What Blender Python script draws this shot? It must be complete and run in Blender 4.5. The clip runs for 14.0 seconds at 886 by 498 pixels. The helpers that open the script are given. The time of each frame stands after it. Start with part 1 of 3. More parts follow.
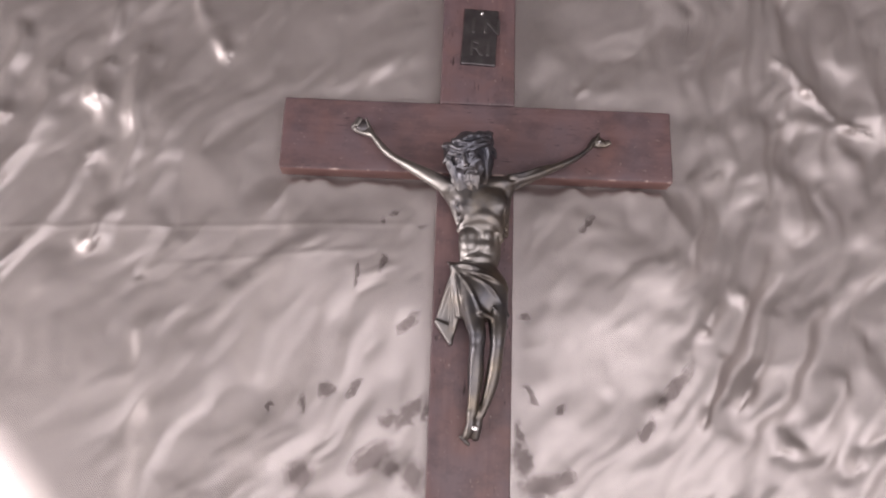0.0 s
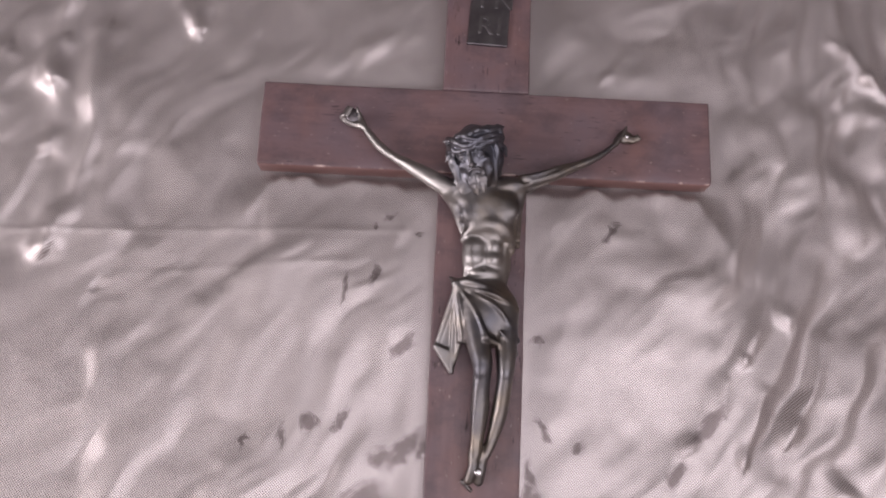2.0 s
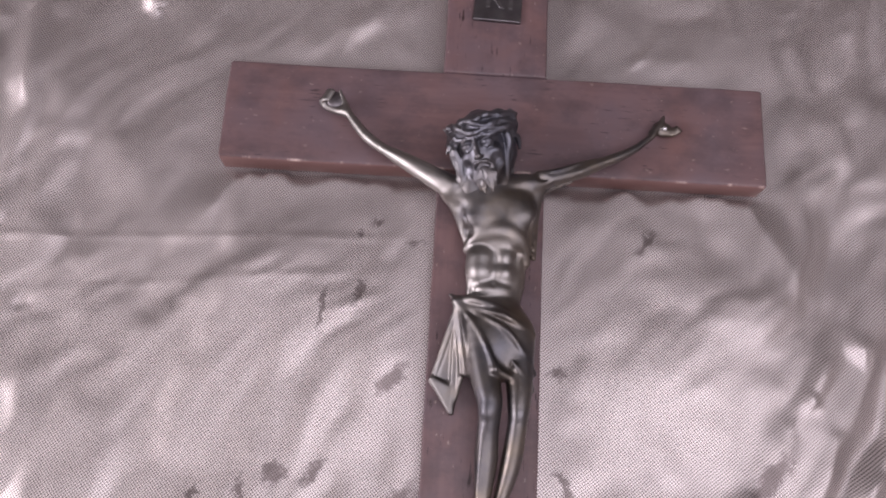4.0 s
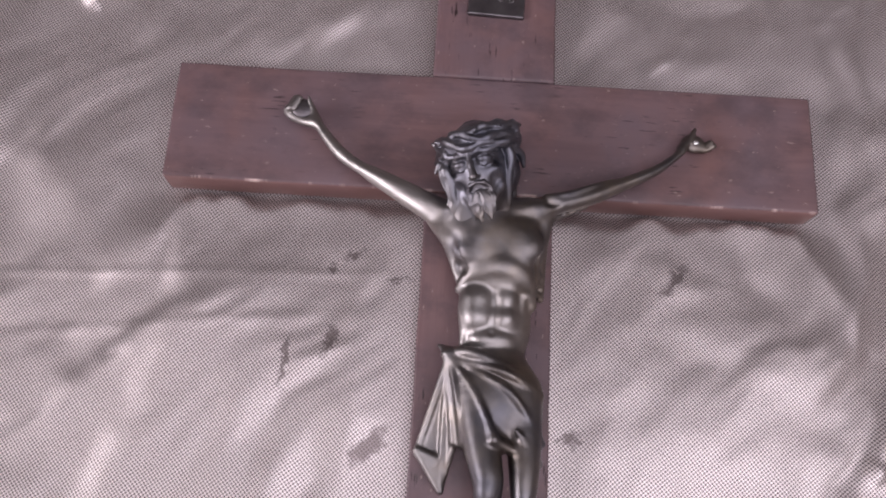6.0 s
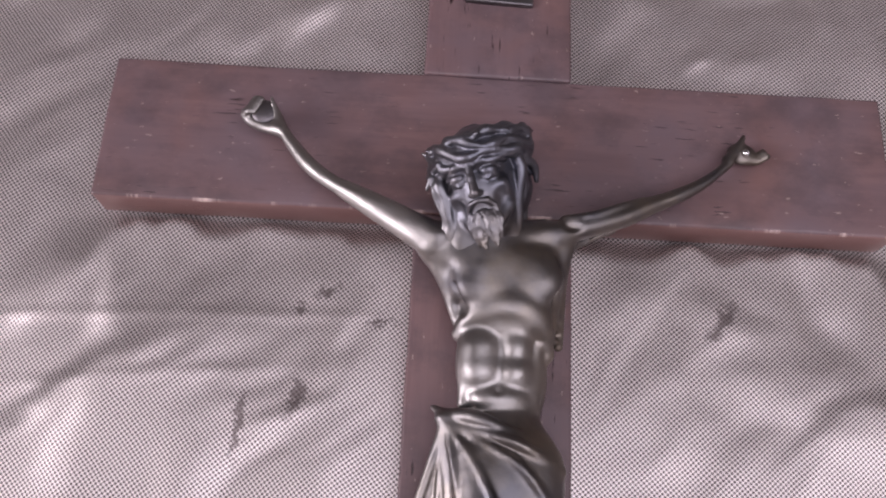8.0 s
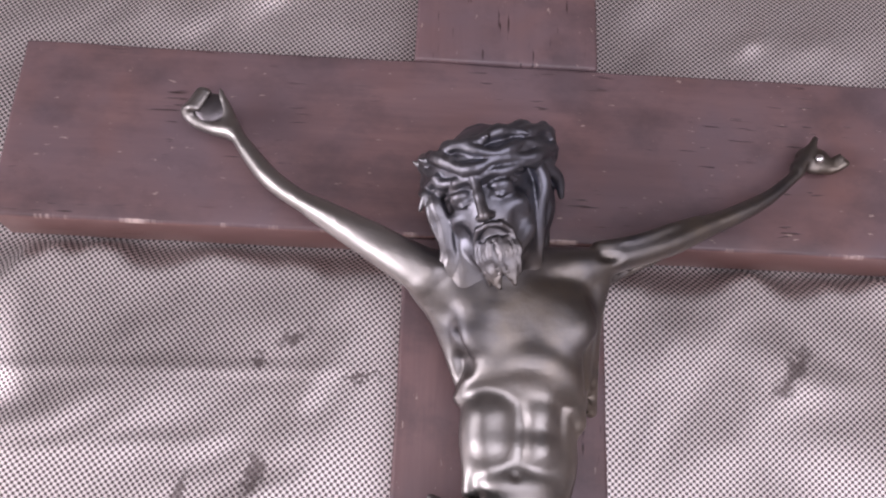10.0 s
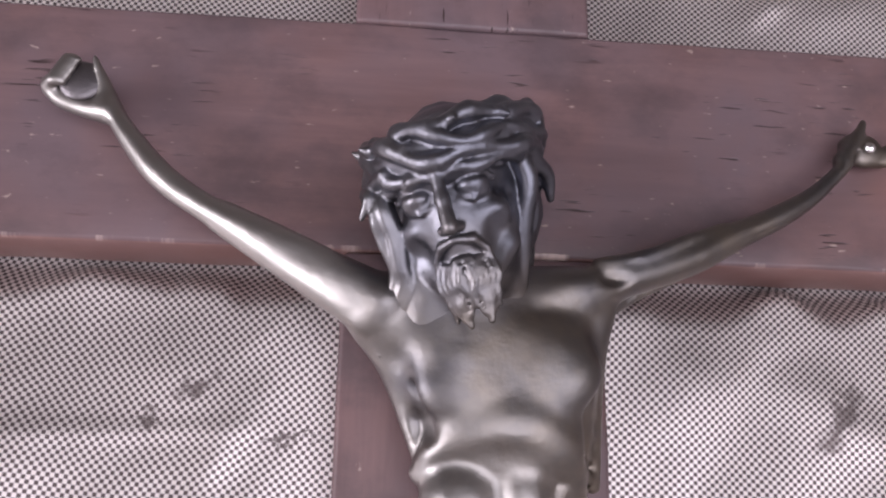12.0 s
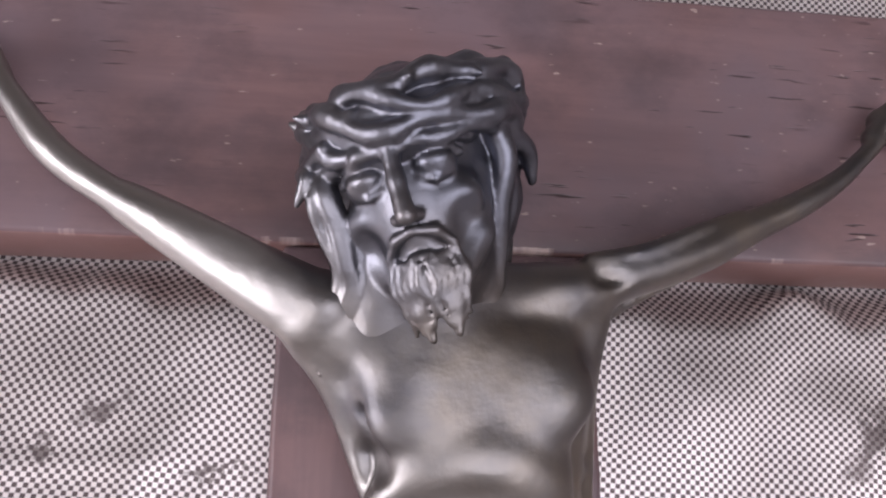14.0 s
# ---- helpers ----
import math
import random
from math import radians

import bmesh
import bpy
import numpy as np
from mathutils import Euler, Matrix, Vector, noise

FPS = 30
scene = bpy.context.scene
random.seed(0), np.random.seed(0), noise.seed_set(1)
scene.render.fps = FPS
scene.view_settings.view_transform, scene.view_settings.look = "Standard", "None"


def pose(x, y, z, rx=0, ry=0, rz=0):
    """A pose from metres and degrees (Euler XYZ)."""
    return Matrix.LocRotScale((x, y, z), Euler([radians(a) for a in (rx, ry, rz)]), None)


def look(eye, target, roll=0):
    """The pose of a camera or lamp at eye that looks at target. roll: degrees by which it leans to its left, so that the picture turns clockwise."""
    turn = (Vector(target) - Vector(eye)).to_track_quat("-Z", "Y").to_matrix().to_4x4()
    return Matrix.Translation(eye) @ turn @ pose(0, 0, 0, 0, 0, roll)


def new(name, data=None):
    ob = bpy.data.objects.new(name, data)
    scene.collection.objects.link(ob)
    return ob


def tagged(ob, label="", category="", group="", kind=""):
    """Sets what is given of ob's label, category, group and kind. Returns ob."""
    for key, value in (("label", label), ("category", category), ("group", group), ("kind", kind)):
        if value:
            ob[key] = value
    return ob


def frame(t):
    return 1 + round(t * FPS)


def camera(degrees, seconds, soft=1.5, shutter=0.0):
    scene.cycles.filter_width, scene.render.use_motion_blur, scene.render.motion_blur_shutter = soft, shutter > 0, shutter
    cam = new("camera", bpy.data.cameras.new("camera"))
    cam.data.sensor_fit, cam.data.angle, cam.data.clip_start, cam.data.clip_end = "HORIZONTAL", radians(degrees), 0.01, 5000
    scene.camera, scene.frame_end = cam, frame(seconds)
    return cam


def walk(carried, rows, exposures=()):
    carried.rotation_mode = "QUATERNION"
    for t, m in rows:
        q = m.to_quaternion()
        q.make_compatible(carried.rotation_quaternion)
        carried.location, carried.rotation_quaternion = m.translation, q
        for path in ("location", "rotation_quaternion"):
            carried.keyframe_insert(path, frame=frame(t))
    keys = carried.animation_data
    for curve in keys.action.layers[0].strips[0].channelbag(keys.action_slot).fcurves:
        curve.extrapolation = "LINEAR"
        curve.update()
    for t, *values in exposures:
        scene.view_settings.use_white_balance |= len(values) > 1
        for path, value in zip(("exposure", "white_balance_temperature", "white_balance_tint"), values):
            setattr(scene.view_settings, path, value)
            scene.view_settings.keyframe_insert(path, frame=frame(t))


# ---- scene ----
cam = camera(55.5, 14.0, soft=2.1)
CM = 0.01
# seconds, eye, target (centimetres above the back of the cross), roll
PATH = [
    (0, (-1.979, -15.777, 37.436), (-1.951, -15.213, 35.517), 5.0),
    (0.5, (-1.333, -13.907, 37.171), (-1.333, -13.434, 35.228), 2.3),
    (1, (-1.174, -13.104, 35.872), (-1.191, -12.648, 33.925), 0.5),
    (1.5, (-1.651, -12.989, 33.985), (-1.632, -12.505, 32.045), 4.5),
    (2, (-1.618, -12.622, 33.108), (-1.612, -12.139, 31.168), 3.5),
    (2.5, (-1.322, -12.412, 31.984), (-1.328, -11.924, 30.045), 2.3),
    (3, (-1.485, -12.443, 30.095), (-1.491, -11.901, 28.17), 2.4),
    (5.5, (-1.54, -10.475, 24.163), (-1.53, -9.891, 22.25), 4.7),
    (6, (-1.326, -10.019, 23.004), (-1.32, -9.42, 21.096), 3.9),
    (6.5, (-1.255, -9.723, 21.999), (-1.244, -9.102, 20.098), 4.1),
    (7, (-1.256, -9.256, 20.603), (-1.248, -8.626, 18.705), 3.7),
    (7.5, (-1.028, -8.898, 19.791), (-1.011, -8.25, 17.899), 4.5),
    (8, (-1.292, -8.592, 18.885), (-1.278, -7.927, 16.999), 4.3),
    (8.5, (-1.227, -8.187, 18.096), (-1.212, -7.523, 16.21), 4.4),
    (11, (-1.693, -5.597, 13.505), (-1.561, -4.96, 11.614), 13.6),
    (11.5, (-1.633, -5.231, 12.777), (-1.462, -4.602, 10.887), 16.8),
    (12, (-1.398, -5.147, 12.158), (-1.238, -4.51, 10.269), 15.8),
    (12.5, (-1.301, -4.994, 11.414), (-1.138, -4.371, 9.52), 16.7),
    (13, (-1.318, -4.821, 11.117), (-1.132, -4.211, 9.222), 18.6),
    (13.5, (-1.101, -4.574, 10.577), (-0.919, -4.003, 8.669), 19.0),
    (14, (-1.054, -4.501, 10.408), (-0.839, -3.889, 8.516), 20.8),
]
SINK = 0.4
walk(cam, [(t, look([CM * e[0], CM * e[1], CM * (e[2] - SINK)], [CM * g[0], CM * g[1], CM * (g[2] - SINK)], roll)) for t, e, g, roll in PATH],
     exposures=[(0.0, -0.18, 6750, 7), (1.0, -0.3, 6650, 9), (3.0, -0.22, 6450, 12), (6.5, -0.2, 6350, 14), (11.0, 0.08, 6250, 12), (14.0, 0.16, 6200, 8)])

# ---------------------------------------------------------------- world and light
world = bpy.data.worlds.new("sky")
scene.world = world
world.use_nodes = True
wn = world.node_tree
sky = wn.nodes.new("ShaderNodeTexSky")
sky.sky_type, sky.sun_disc = "NISHITA", False
sky.sun_elevation, sky.sun_rotation = radians(40), radians(250)
wn.links.new(sky.outputs[0], wn.nodes["Background"].inputs[0])
wn.nodes["Background"].inputs[1].default_value = 0.1

# room: x from west wall (with the window) to east wall, all in metres
X0, X1, Y0, Y1, Z0, Z1 = -2.3, 2.2, -1.9, 2.2, -0.55, 2.1
WY0, WY1, WZ0, WZ1 = -1.75, 0.15, 0.7, 1.95
# unseen skylight in the ceiling, added to light the cloth from above
KX0, KX1, KY0, KY1 = -0.5, 2.1, -1.85, 0.1

def window_light(eye, target, wide, high, watts):
    lamp = new("window_daylight", bpy.data.lights.new("window_daylight", "AREA"))
    lamp.data.shape, lamp.data.size, lamp.data.size_y = "RECTANGLE", wide, high
    lamp.data.energy, lamp.data.color = watts, (1.02, 0.935, 0.99)
    lamp.matrix_world = look(eye, target)


WMID = (WZ0 + WZ1) / 2
window_light((X0 - 0.03, (WY0 + WY1) / 2, WMID), (0, (WY0 + WY1) / 2, WMID - 0.5), WY1 - WY0 - 0.1, WZ1 - WZ0 - 0.1, 70.0)
# added overhead fill, set in the invented skylight
window_light(((KX0 + KX1) / 2, (KY0 + KY1) / 2, Z1 + 0.05), ((KX0 + KX1) / 2, (KY0 + KY1) / 2 + 0.0001, 0), KX1 - KX0 - 0.06, KY1 - KY0 - 0.06, 50.0)


# ---------------------------------------------------------------- material tools
def material(name, base=(0.5, 0.5, 0.5), rough=0.5, metal=0.0):
    m = bpy.data.materials.new(name)
    m.use_nodes = True
    b = m.node_tree.nodes["Principled BSDF"]
    b.inputs["Base Color"].default_value = (*base, 1)
    b.inputs["Roughness"].default_value, b.inputs["Metallic"].default_value = rough, metal
    return m, m.node_tree, b


def node(nt, kind, **inputs):
    n = nt.nodes.new(kind)
    for key, value in inputs.items():
        n.inputs[key.replace("_", " ")].default_value = value
    return n


def coords(nt, scale=(1, 1, 1), turn=0.0):
    tc = nt.nodes.new("ShaderNodeTexCoord")
    mp = node(nt, "ShaderNodeMapping")
    mp.inputs["Scale"].default_value = scale
    mp.inputs["Rotation"].default_value = (0, 0, turn)
    nt.links.new(tc.outputs["Object"], mp.inputs["Vector"])
    return mp.outputs[0]


def grain(nt, vec, scale, detail=4.0, rough=0.55):
    n = node(nt, "ShaderNodeTexNoise", Scale=scale, Detail=detail, Roughness=rough)
    nt.links.new(vec, n.inputs["Vector"])
    return n.outputs["Fac"]


def ramp(nt, fac, stops):
    r = nt.nodes.new("ShaderNodeValToRGB")
    while len(r.color_ramp.elements) < len(stops):
        r.color_ramp.elements.new(0.5)
    for e, (p, c) in zip(r.color_ramp.elements, stops):
        e.position, e.color = p, (*c, 1)
    nt.links.new(fac, r.inputs[0])
    return r.outputs[0]


def maths(nt, op, a, b=None, c=None):
    n = nt.nodes.new("ShaderNodeMath")
    n.operation = op
    for i, v in enumerate((a, b, c)):
        if v is None:
            continue
        if isinstance(v, (int, float)):
            n.inputs[i].default_value = v
        else:
            nt.links.new(v, n.inputs[i])
    return n.outputs[0]


def mix(nt, fac, a, b, mode="MIX"):
    n = nt.nodes.new("ShaderNodeMix")
    n.data_type, n.blend_type = "RGBA", mode
    for i, v in ((0, fac), (6, a), (7, b)):
        if isinstance(v, (int, float)):
            n.inputs[i].default_value = v
        elif isinstance(v, tuple):
            n.inputs[i].default_value = (*v, 1)
        else:
            nt.links.new(v, n.inputs[i])
    return n.outputs[2]


def bump(nt, b, height, strength, distance):
    n = node(nt, "ShaderNodeBump", Strength=strength, Distance=distance)
    nt.links.new(height, n.inputs["Height"])
    nt.links.new(n.outputs[0], b.inputs["Normal"])
    return n


# ---------------------------------------------------------------- materials
def wood_material(name, along_x):
    m, nt, b = material(name)
    s = (5, 60, 60) if along_x else (60, 5, 60)
    vec, even = coords(nt, s), coords(nt)
    streak = grain(nt, vec, 6.0, 6.0, 0.65)
    col = ramp(nt, streak, [(0.25, (0.122, 0.074, 0.074)), (0.5, (0.156, 0.094, 0.094)), (0.75, (0.195, 0.117, 0.113))])
    cloudy = grain(nt, even, 45.0, 3.0)
    col = mix(nt, ramp(nt, cloudy, [(0.38, (0, 0, 0)), (0.68, (0.85, 0.85, 0.85))]), col, (0.137, 0.098, 0.11))
    # redder where the stain is thin, sooty where hands have darkened it
    col = mix(nt, ramp(nt, grain(nt, even, 26.0, 4.0, 0.6), [(0.55, (0, 0, 0)), (0.75, (0.5, 0.5, 0.5))]), col, (0.18, 0.09, 0.074))
    col = mix(nt, ramp(nt, grain(nt, coords(nt, (0.7, 1, 1), 0.6), 85.0, 5.0, 0.65), [(0.47, (0, 0, 0)), (0.68, (0.55, 0.55, 0.55))]), col, (0.06, 0.043, 0.047))
    # open pores along the grain
    pores = ramp(nt, grain(nt, coords(nt, (40, 420, 420) if along_x else (420, 40, 420)), 3.2, 2.0),
                 [(0.31, (1, 1, 1)), (0.36, (0, 0, 0))])
    patchy = ramp(nt, grain(nt, even, 60.0, 2.0), [(0.52, (0, 0, 0)), (0.62, (1, 1, 1))])
    pores = maths(nt, "MULTIPLY", pores, patchy)
    col = mix(nt, pores, col, (0.03, 0.016, 0.016))
    # pale flecks and scuffs
    fleck = ramp(nt, grain(nt, coords(nt, (300, 800, 800) if along_x else (800, 300, 800)), 1.4, 2.0), [(0.705, (0, 0, 0)), (0.745, (1, 1, 1))])
    col = mix(nt, maths(nt, "MULTIPLY", fleck, 0.55), col, (0.42, 0.33, 0.29))
    if along_x:
        # south side painted lighter, for the light that falls on it
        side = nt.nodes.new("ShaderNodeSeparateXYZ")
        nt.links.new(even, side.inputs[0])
        south_lit = maths(nt, "LESS_THAN", side.outputs[1], -0.01575)
        col = mix(nt, maths(nt, "MULTIPLY", south_lit, 0.7), col, (0.24, 0.13, 0.115))
        # stain rubbed off along the south edge
        sep = nt.nodes.new("ShaderNodeSeparateXYZ")
        nt.links.new(even, sep.inputs[0])
        top = maths(nt, "GREATER_THAN", sep.outputs[2], 0.0092)
        near = maths(nt, "LESS_THAN", maths(nt, "ABSOLUTE", maths(nt, "ADD", sep.outputs[1], 0.01565)), maths(nt, "MULTIPLY", grain(nt, even, 420.0, 3.0), 0.0007))
        worn_or_lit = ramp(nt, grain(nt, coords(nt, (90, 10, 10)), 1.6, 4.0, 0.7), [(0.54, (0, 0, 0)), (0.66, (1, 1, 1))])
        col = mix(nt, maths(nt, "MULTIPLY", maths(nt, "MULTIPLY", near, top), worn_or_lit), col, (0.55, 0.42, 0.38))
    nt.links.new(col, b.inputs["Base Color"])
    rough = maths(nt, "MULTIPLY_ADD", grain(nt, even, 150.0), 0.3, 0.28)
    nt.links.new(rough, b.inputs["Roughness"])
    b.inputs["Specular IOR Level"].default_value = 0.45
    h = maths(nt, "SUBTRACT", maths(nt, "MULTIPLY", streak, 0.25), pores)
    bump(nt, b, h, 0.35, 0.0003)
    return m


# long folds: from, to, height, width; dents: centre, half length, half width, turn, depth (cm)
FOLDS = [(-18.1, 8.5, -18.35, 1.7, 0.75, 0.5), (-14.6, 9.0, -13.1, 4.3, 0.6, 0.4), (-16.3, 4.4, -17.4, -5.0, 0.85, 0.5), (-18.0, 3.6, -18.3, -1.3, 0.5, 0.4),
         (-22.3, 5.2, -22.9, 1.6, 0.7, 0.5), (-20.2, 3.2, -22.1, -2.0, 0.75, 0.5), (-18.6, -2.2, -20.8, -6.6, 0.65, 0.45), (-9.6, -3.2, -9.75, -6.4, -0.12, 0.3), (-14.4, -3.8, -14.9, -6.9, -0.18, 0.3),
         (14.4, -7.7, 12.7, -11.5, 0.55, 0.4), (11.8, -9.8, 10.3, -12.8, 0.45, 0.35), (16.6, -10.6, 14.4, -13.2, 0.55, 0.4), (18.3, -9.3, 17.1, -13.1, 0.6, 0.45), (9.8, -10.0, 7.4, -12.0, 0.3, 0.35),
         (13.7, -2.8, 12.8, -6.5, 0.35, 0.4), (11.5, -7.3, 11.0, -8.6, 0.3, 0.3), (15.1, 5.8, 16.6, 4.4, 0.5, 0.35), (16.6, 4.4, 18.6, 2.2, 0.45, 0.35), (5.9, 4.2, 4.9, 2.9, 0.2, 0.3)]
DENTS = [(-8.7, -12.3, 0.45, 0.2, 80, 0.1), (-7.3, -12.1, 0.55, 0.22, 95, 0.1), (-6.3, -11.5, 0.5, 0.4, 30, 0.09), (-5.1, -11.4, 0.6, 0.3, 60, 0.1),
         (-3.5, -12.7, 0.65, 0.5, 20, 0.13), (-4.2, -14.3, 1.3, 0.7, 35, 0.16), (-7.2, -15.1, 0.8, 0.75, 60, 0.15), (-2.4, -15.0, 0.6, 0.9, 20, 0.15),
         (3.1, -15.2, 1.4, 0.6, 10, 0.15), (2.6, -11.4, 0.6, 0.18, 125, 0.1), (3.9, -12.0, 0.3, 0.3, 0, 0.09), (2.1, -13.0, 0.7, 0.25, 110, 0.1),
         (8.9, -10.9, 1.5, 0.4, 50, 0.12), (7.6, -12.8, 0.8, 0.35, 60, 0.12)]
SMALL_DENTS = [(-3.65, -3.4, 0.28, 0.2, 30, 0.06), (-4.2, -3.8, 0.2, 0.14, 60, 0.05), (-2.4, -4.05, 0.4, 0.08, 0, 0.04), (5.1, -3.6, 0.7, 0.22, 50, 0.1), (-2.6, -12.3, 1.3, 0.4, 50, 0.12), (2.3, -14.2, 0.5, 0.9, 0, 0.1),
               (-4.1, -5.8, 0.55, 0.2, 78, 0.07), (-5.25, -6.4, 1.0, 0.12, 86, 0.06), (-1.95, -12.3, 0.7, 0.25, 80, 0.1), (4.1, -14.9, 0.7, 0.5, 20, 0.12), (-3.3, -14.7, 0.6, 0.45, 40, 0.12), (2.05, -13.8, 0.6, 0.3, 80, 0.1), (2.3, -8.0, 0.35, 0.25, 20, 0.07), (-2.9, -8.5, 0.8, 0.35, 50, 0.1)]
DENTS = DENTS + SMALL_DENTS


def fabric_material():
    m, nt, b = material("champagne_satin")
    # plain weave: raised light floats in a chequer of 0.56 mm steps over a dark ground
    even = coords(nt)
    wob = node(nt, "ShaderNodeTexNoise", Scale=60.0, Detail=2.0)
    nt.links.new(even, wob.inputs["Vector"])
    off = nt.nodes.new("ShaderNodeVectorMath")
    off.operation = "MULTIPLY_ADD"
    off.inputs[1].default_value, off.inputs[2].default_value = (0.0012, 0.0012, 0), (0, 0, 0)
    nt.links.new(wob.outputs["Color"], off.inputs[0])
    add = nt.nodes.new("ShaderNodeVectorMath")
    nt.links.new(even, add.inputs[0])
    nt.links.new(off.outputs[0], add.inputs[1])
    rot = node(nt, "ShaderNodeMapping")
    rot.inputs["Rotation"].default_value = (0, 0, radians(5))
    nt.links.new(add.outputs[0], rot.inputs["Vector"])
    sep = nt.nodes.new("ShaderNodeSeparateXYZ")
    nt.links.new(rot.outputs[0], sep.inputs[0])
    k = 2 * math.pi / 0.00112
    cx = maths(nt, "COSINE", maths(nt, "MULTIPLY", sep.outputs[0], k))
    cy = maths(nt, "COSINE", maths(nt, "MULTIPLY", sep.outputs[1], k))
    weave = maths(nt, "MULTIPLY", cx, cy)
    tone = grain(nt, even, 14.0, 4.0)
    pale = ramp(nt, tone, [(0.3, (0.7, 0.64, 0.62)), (0.7, (0.79, 0.725, 0.7))])
    float_mask = ramp(nt, maths(nt, "MULTIPLY_ADD", weave, 0.5, 0.5), [(0.37, (0, 0, 0)), (0.58, (1, 1, 1))])
    # dark reflections in the dents painted into the colour, with frayed borders
    ragged = nt.nodes.new("ShaderNodeVectorMath")
    ragged.operation = "MULTIPLY_ADD"
    fray = node(nt, "ShaderNodeTexNoise", Scale=330.0, Detail=4.0, Roughness=0.65)
    nt.links.new(even, fray.inputs["Vector"])
    centred = nt.nodes.new("ShaderNodeVectorMath")
    centred.operation = "SUBTRACT"
    centred.inputs[1].default_value = (0.5, 0.5, 0.5)
    nt.links.new(fray.outputs["Color"], centred.inputs[0])
    nt.links.new(centred.outputs[0], ragged.inputs[0])
    ragged.inputs[1].default_value = (0.009, 0.009, 0.0)
    nt.links.new(even, ragged.inputs[2])
    nearest = None
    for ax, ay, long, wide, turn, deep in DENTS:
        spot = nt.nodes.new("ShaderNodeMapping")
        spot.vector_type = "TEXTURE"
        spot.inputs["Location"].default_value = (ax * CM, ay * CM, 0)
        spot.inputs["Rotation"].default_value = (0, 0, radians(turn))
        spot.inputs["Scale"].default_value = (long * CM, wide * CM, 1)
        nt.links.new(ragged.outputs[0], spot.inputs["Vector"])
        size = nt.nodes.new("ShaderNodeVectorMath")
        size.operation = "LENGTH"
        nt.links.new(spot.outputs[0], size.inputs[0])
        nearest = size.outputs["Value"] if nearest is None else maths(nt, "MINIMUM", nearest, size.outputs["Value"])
    # painted shade, full inside each dent and fading at its rim
    dent_shade = ramp(nt, nearest, [(0.45, (1, 1, 1)), (1.0, (0, 0, 0))])
    pale = mix(nt, maths(nt, "MULTIPLY", dent_shade, 0.85), pale, (0.17, 0.142, 0.135))
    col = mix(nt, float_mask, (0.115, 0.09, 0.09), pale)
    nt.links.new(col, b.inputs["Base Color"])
    b.inputs["Metallic"].default_value = 0.72
    rough = maths(nt, "MULTIPLY_ADD", grain(nt, even, 120.0), 0.10, 0.40)
    nt.links.new(rough, b.inputs["Roughness"])
    return m


def bronze_material():
    m, nt, b = material("aged_bronze", metal=1.0)
    even = coords(nt)
    stain = grain(nt, even, 55.0, 5.0, 0.58)
    col = ramp(nt, stain, [(0.36, (0.115, 0.112, 0.122)), (0.5, (0.16, 0.148, 0.142)), (0.68, (0.23, 0.195, 0.158))])
    # window highlights painted as paler metal along one arm and on the belly
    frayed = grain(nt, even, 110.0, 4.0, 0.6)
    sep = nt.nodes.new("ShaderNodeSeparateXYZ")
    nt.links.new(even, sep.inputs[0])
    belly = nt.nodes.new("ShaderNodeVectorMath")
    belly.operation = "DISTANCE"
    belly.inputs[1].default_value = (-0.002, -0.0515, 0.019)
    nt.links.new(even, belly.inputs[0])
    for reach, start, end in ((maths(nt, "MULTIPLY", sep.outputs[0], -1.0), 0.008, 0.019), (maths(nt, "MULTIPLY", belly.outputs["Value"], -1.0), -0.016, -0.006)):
        worn_or_lit = nt.nodes.new("ShaderNodeMapRange")
        worn_or_lit.inputs[1].default_value, worn_or_lit.inputs[2].default_value = start, end
        nt.links.new(maths(nt, "MULTIPLY_ADD", frayed, 0.006, maths(nt, "SUBTRACT", reach, 0.003)), worn_or_lit.inputs[0])
        col = mix(nt, maths(nt, "MULTIPLY", worn_or_lit.outputs[0], 0.85), col, (0.36, 0.34, 0.325))
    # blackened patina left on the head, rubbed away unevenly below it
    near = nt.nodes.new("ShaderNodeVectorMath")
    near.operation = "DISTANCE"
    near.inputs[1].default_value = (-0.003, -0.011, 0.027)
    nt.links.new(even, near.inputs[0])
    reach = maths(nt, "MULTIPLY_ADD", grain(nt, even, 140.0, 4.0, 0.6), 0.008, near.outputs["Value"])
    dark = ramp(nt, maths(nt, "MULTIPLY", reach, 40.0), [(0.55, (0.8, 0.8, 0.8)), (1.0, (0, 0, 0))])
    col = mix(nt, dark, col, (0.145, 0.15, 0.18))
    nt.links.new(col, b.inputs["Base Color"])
    rough = maths(nt, "MULTIPLY_ADD", grain(nt, even, 160.0, 5.0), 0.3, 0.27)
    nt.links.new(rough, b.inputs["Roughness"])
    bump(nt, b, grain(nt, even, 300.0, 6.0, 0.62), 0.3, 0.0004)
    return m


def plain_material(name, base, rough, metal=0.0, spread=0.12, size=8.0, relief=0.15):
    m, nt, b = material(name, base, rough, metal)
    even = coords(nt)
    f = grain(nt, even, size, 5.0)
    lo, hi = tuple(c * (1 - spread) for c in base), tuple(min(1.0, c * (1 + spread)) for c in base)
    nt.links.new(ramp(nt, f, [(0.3, lo), (0.7, hi)]), b.inputs["Base Color"])
    bump(nt, b, grain(nt, even, size * 20, 3.0), relief, 0.0005)
    return m


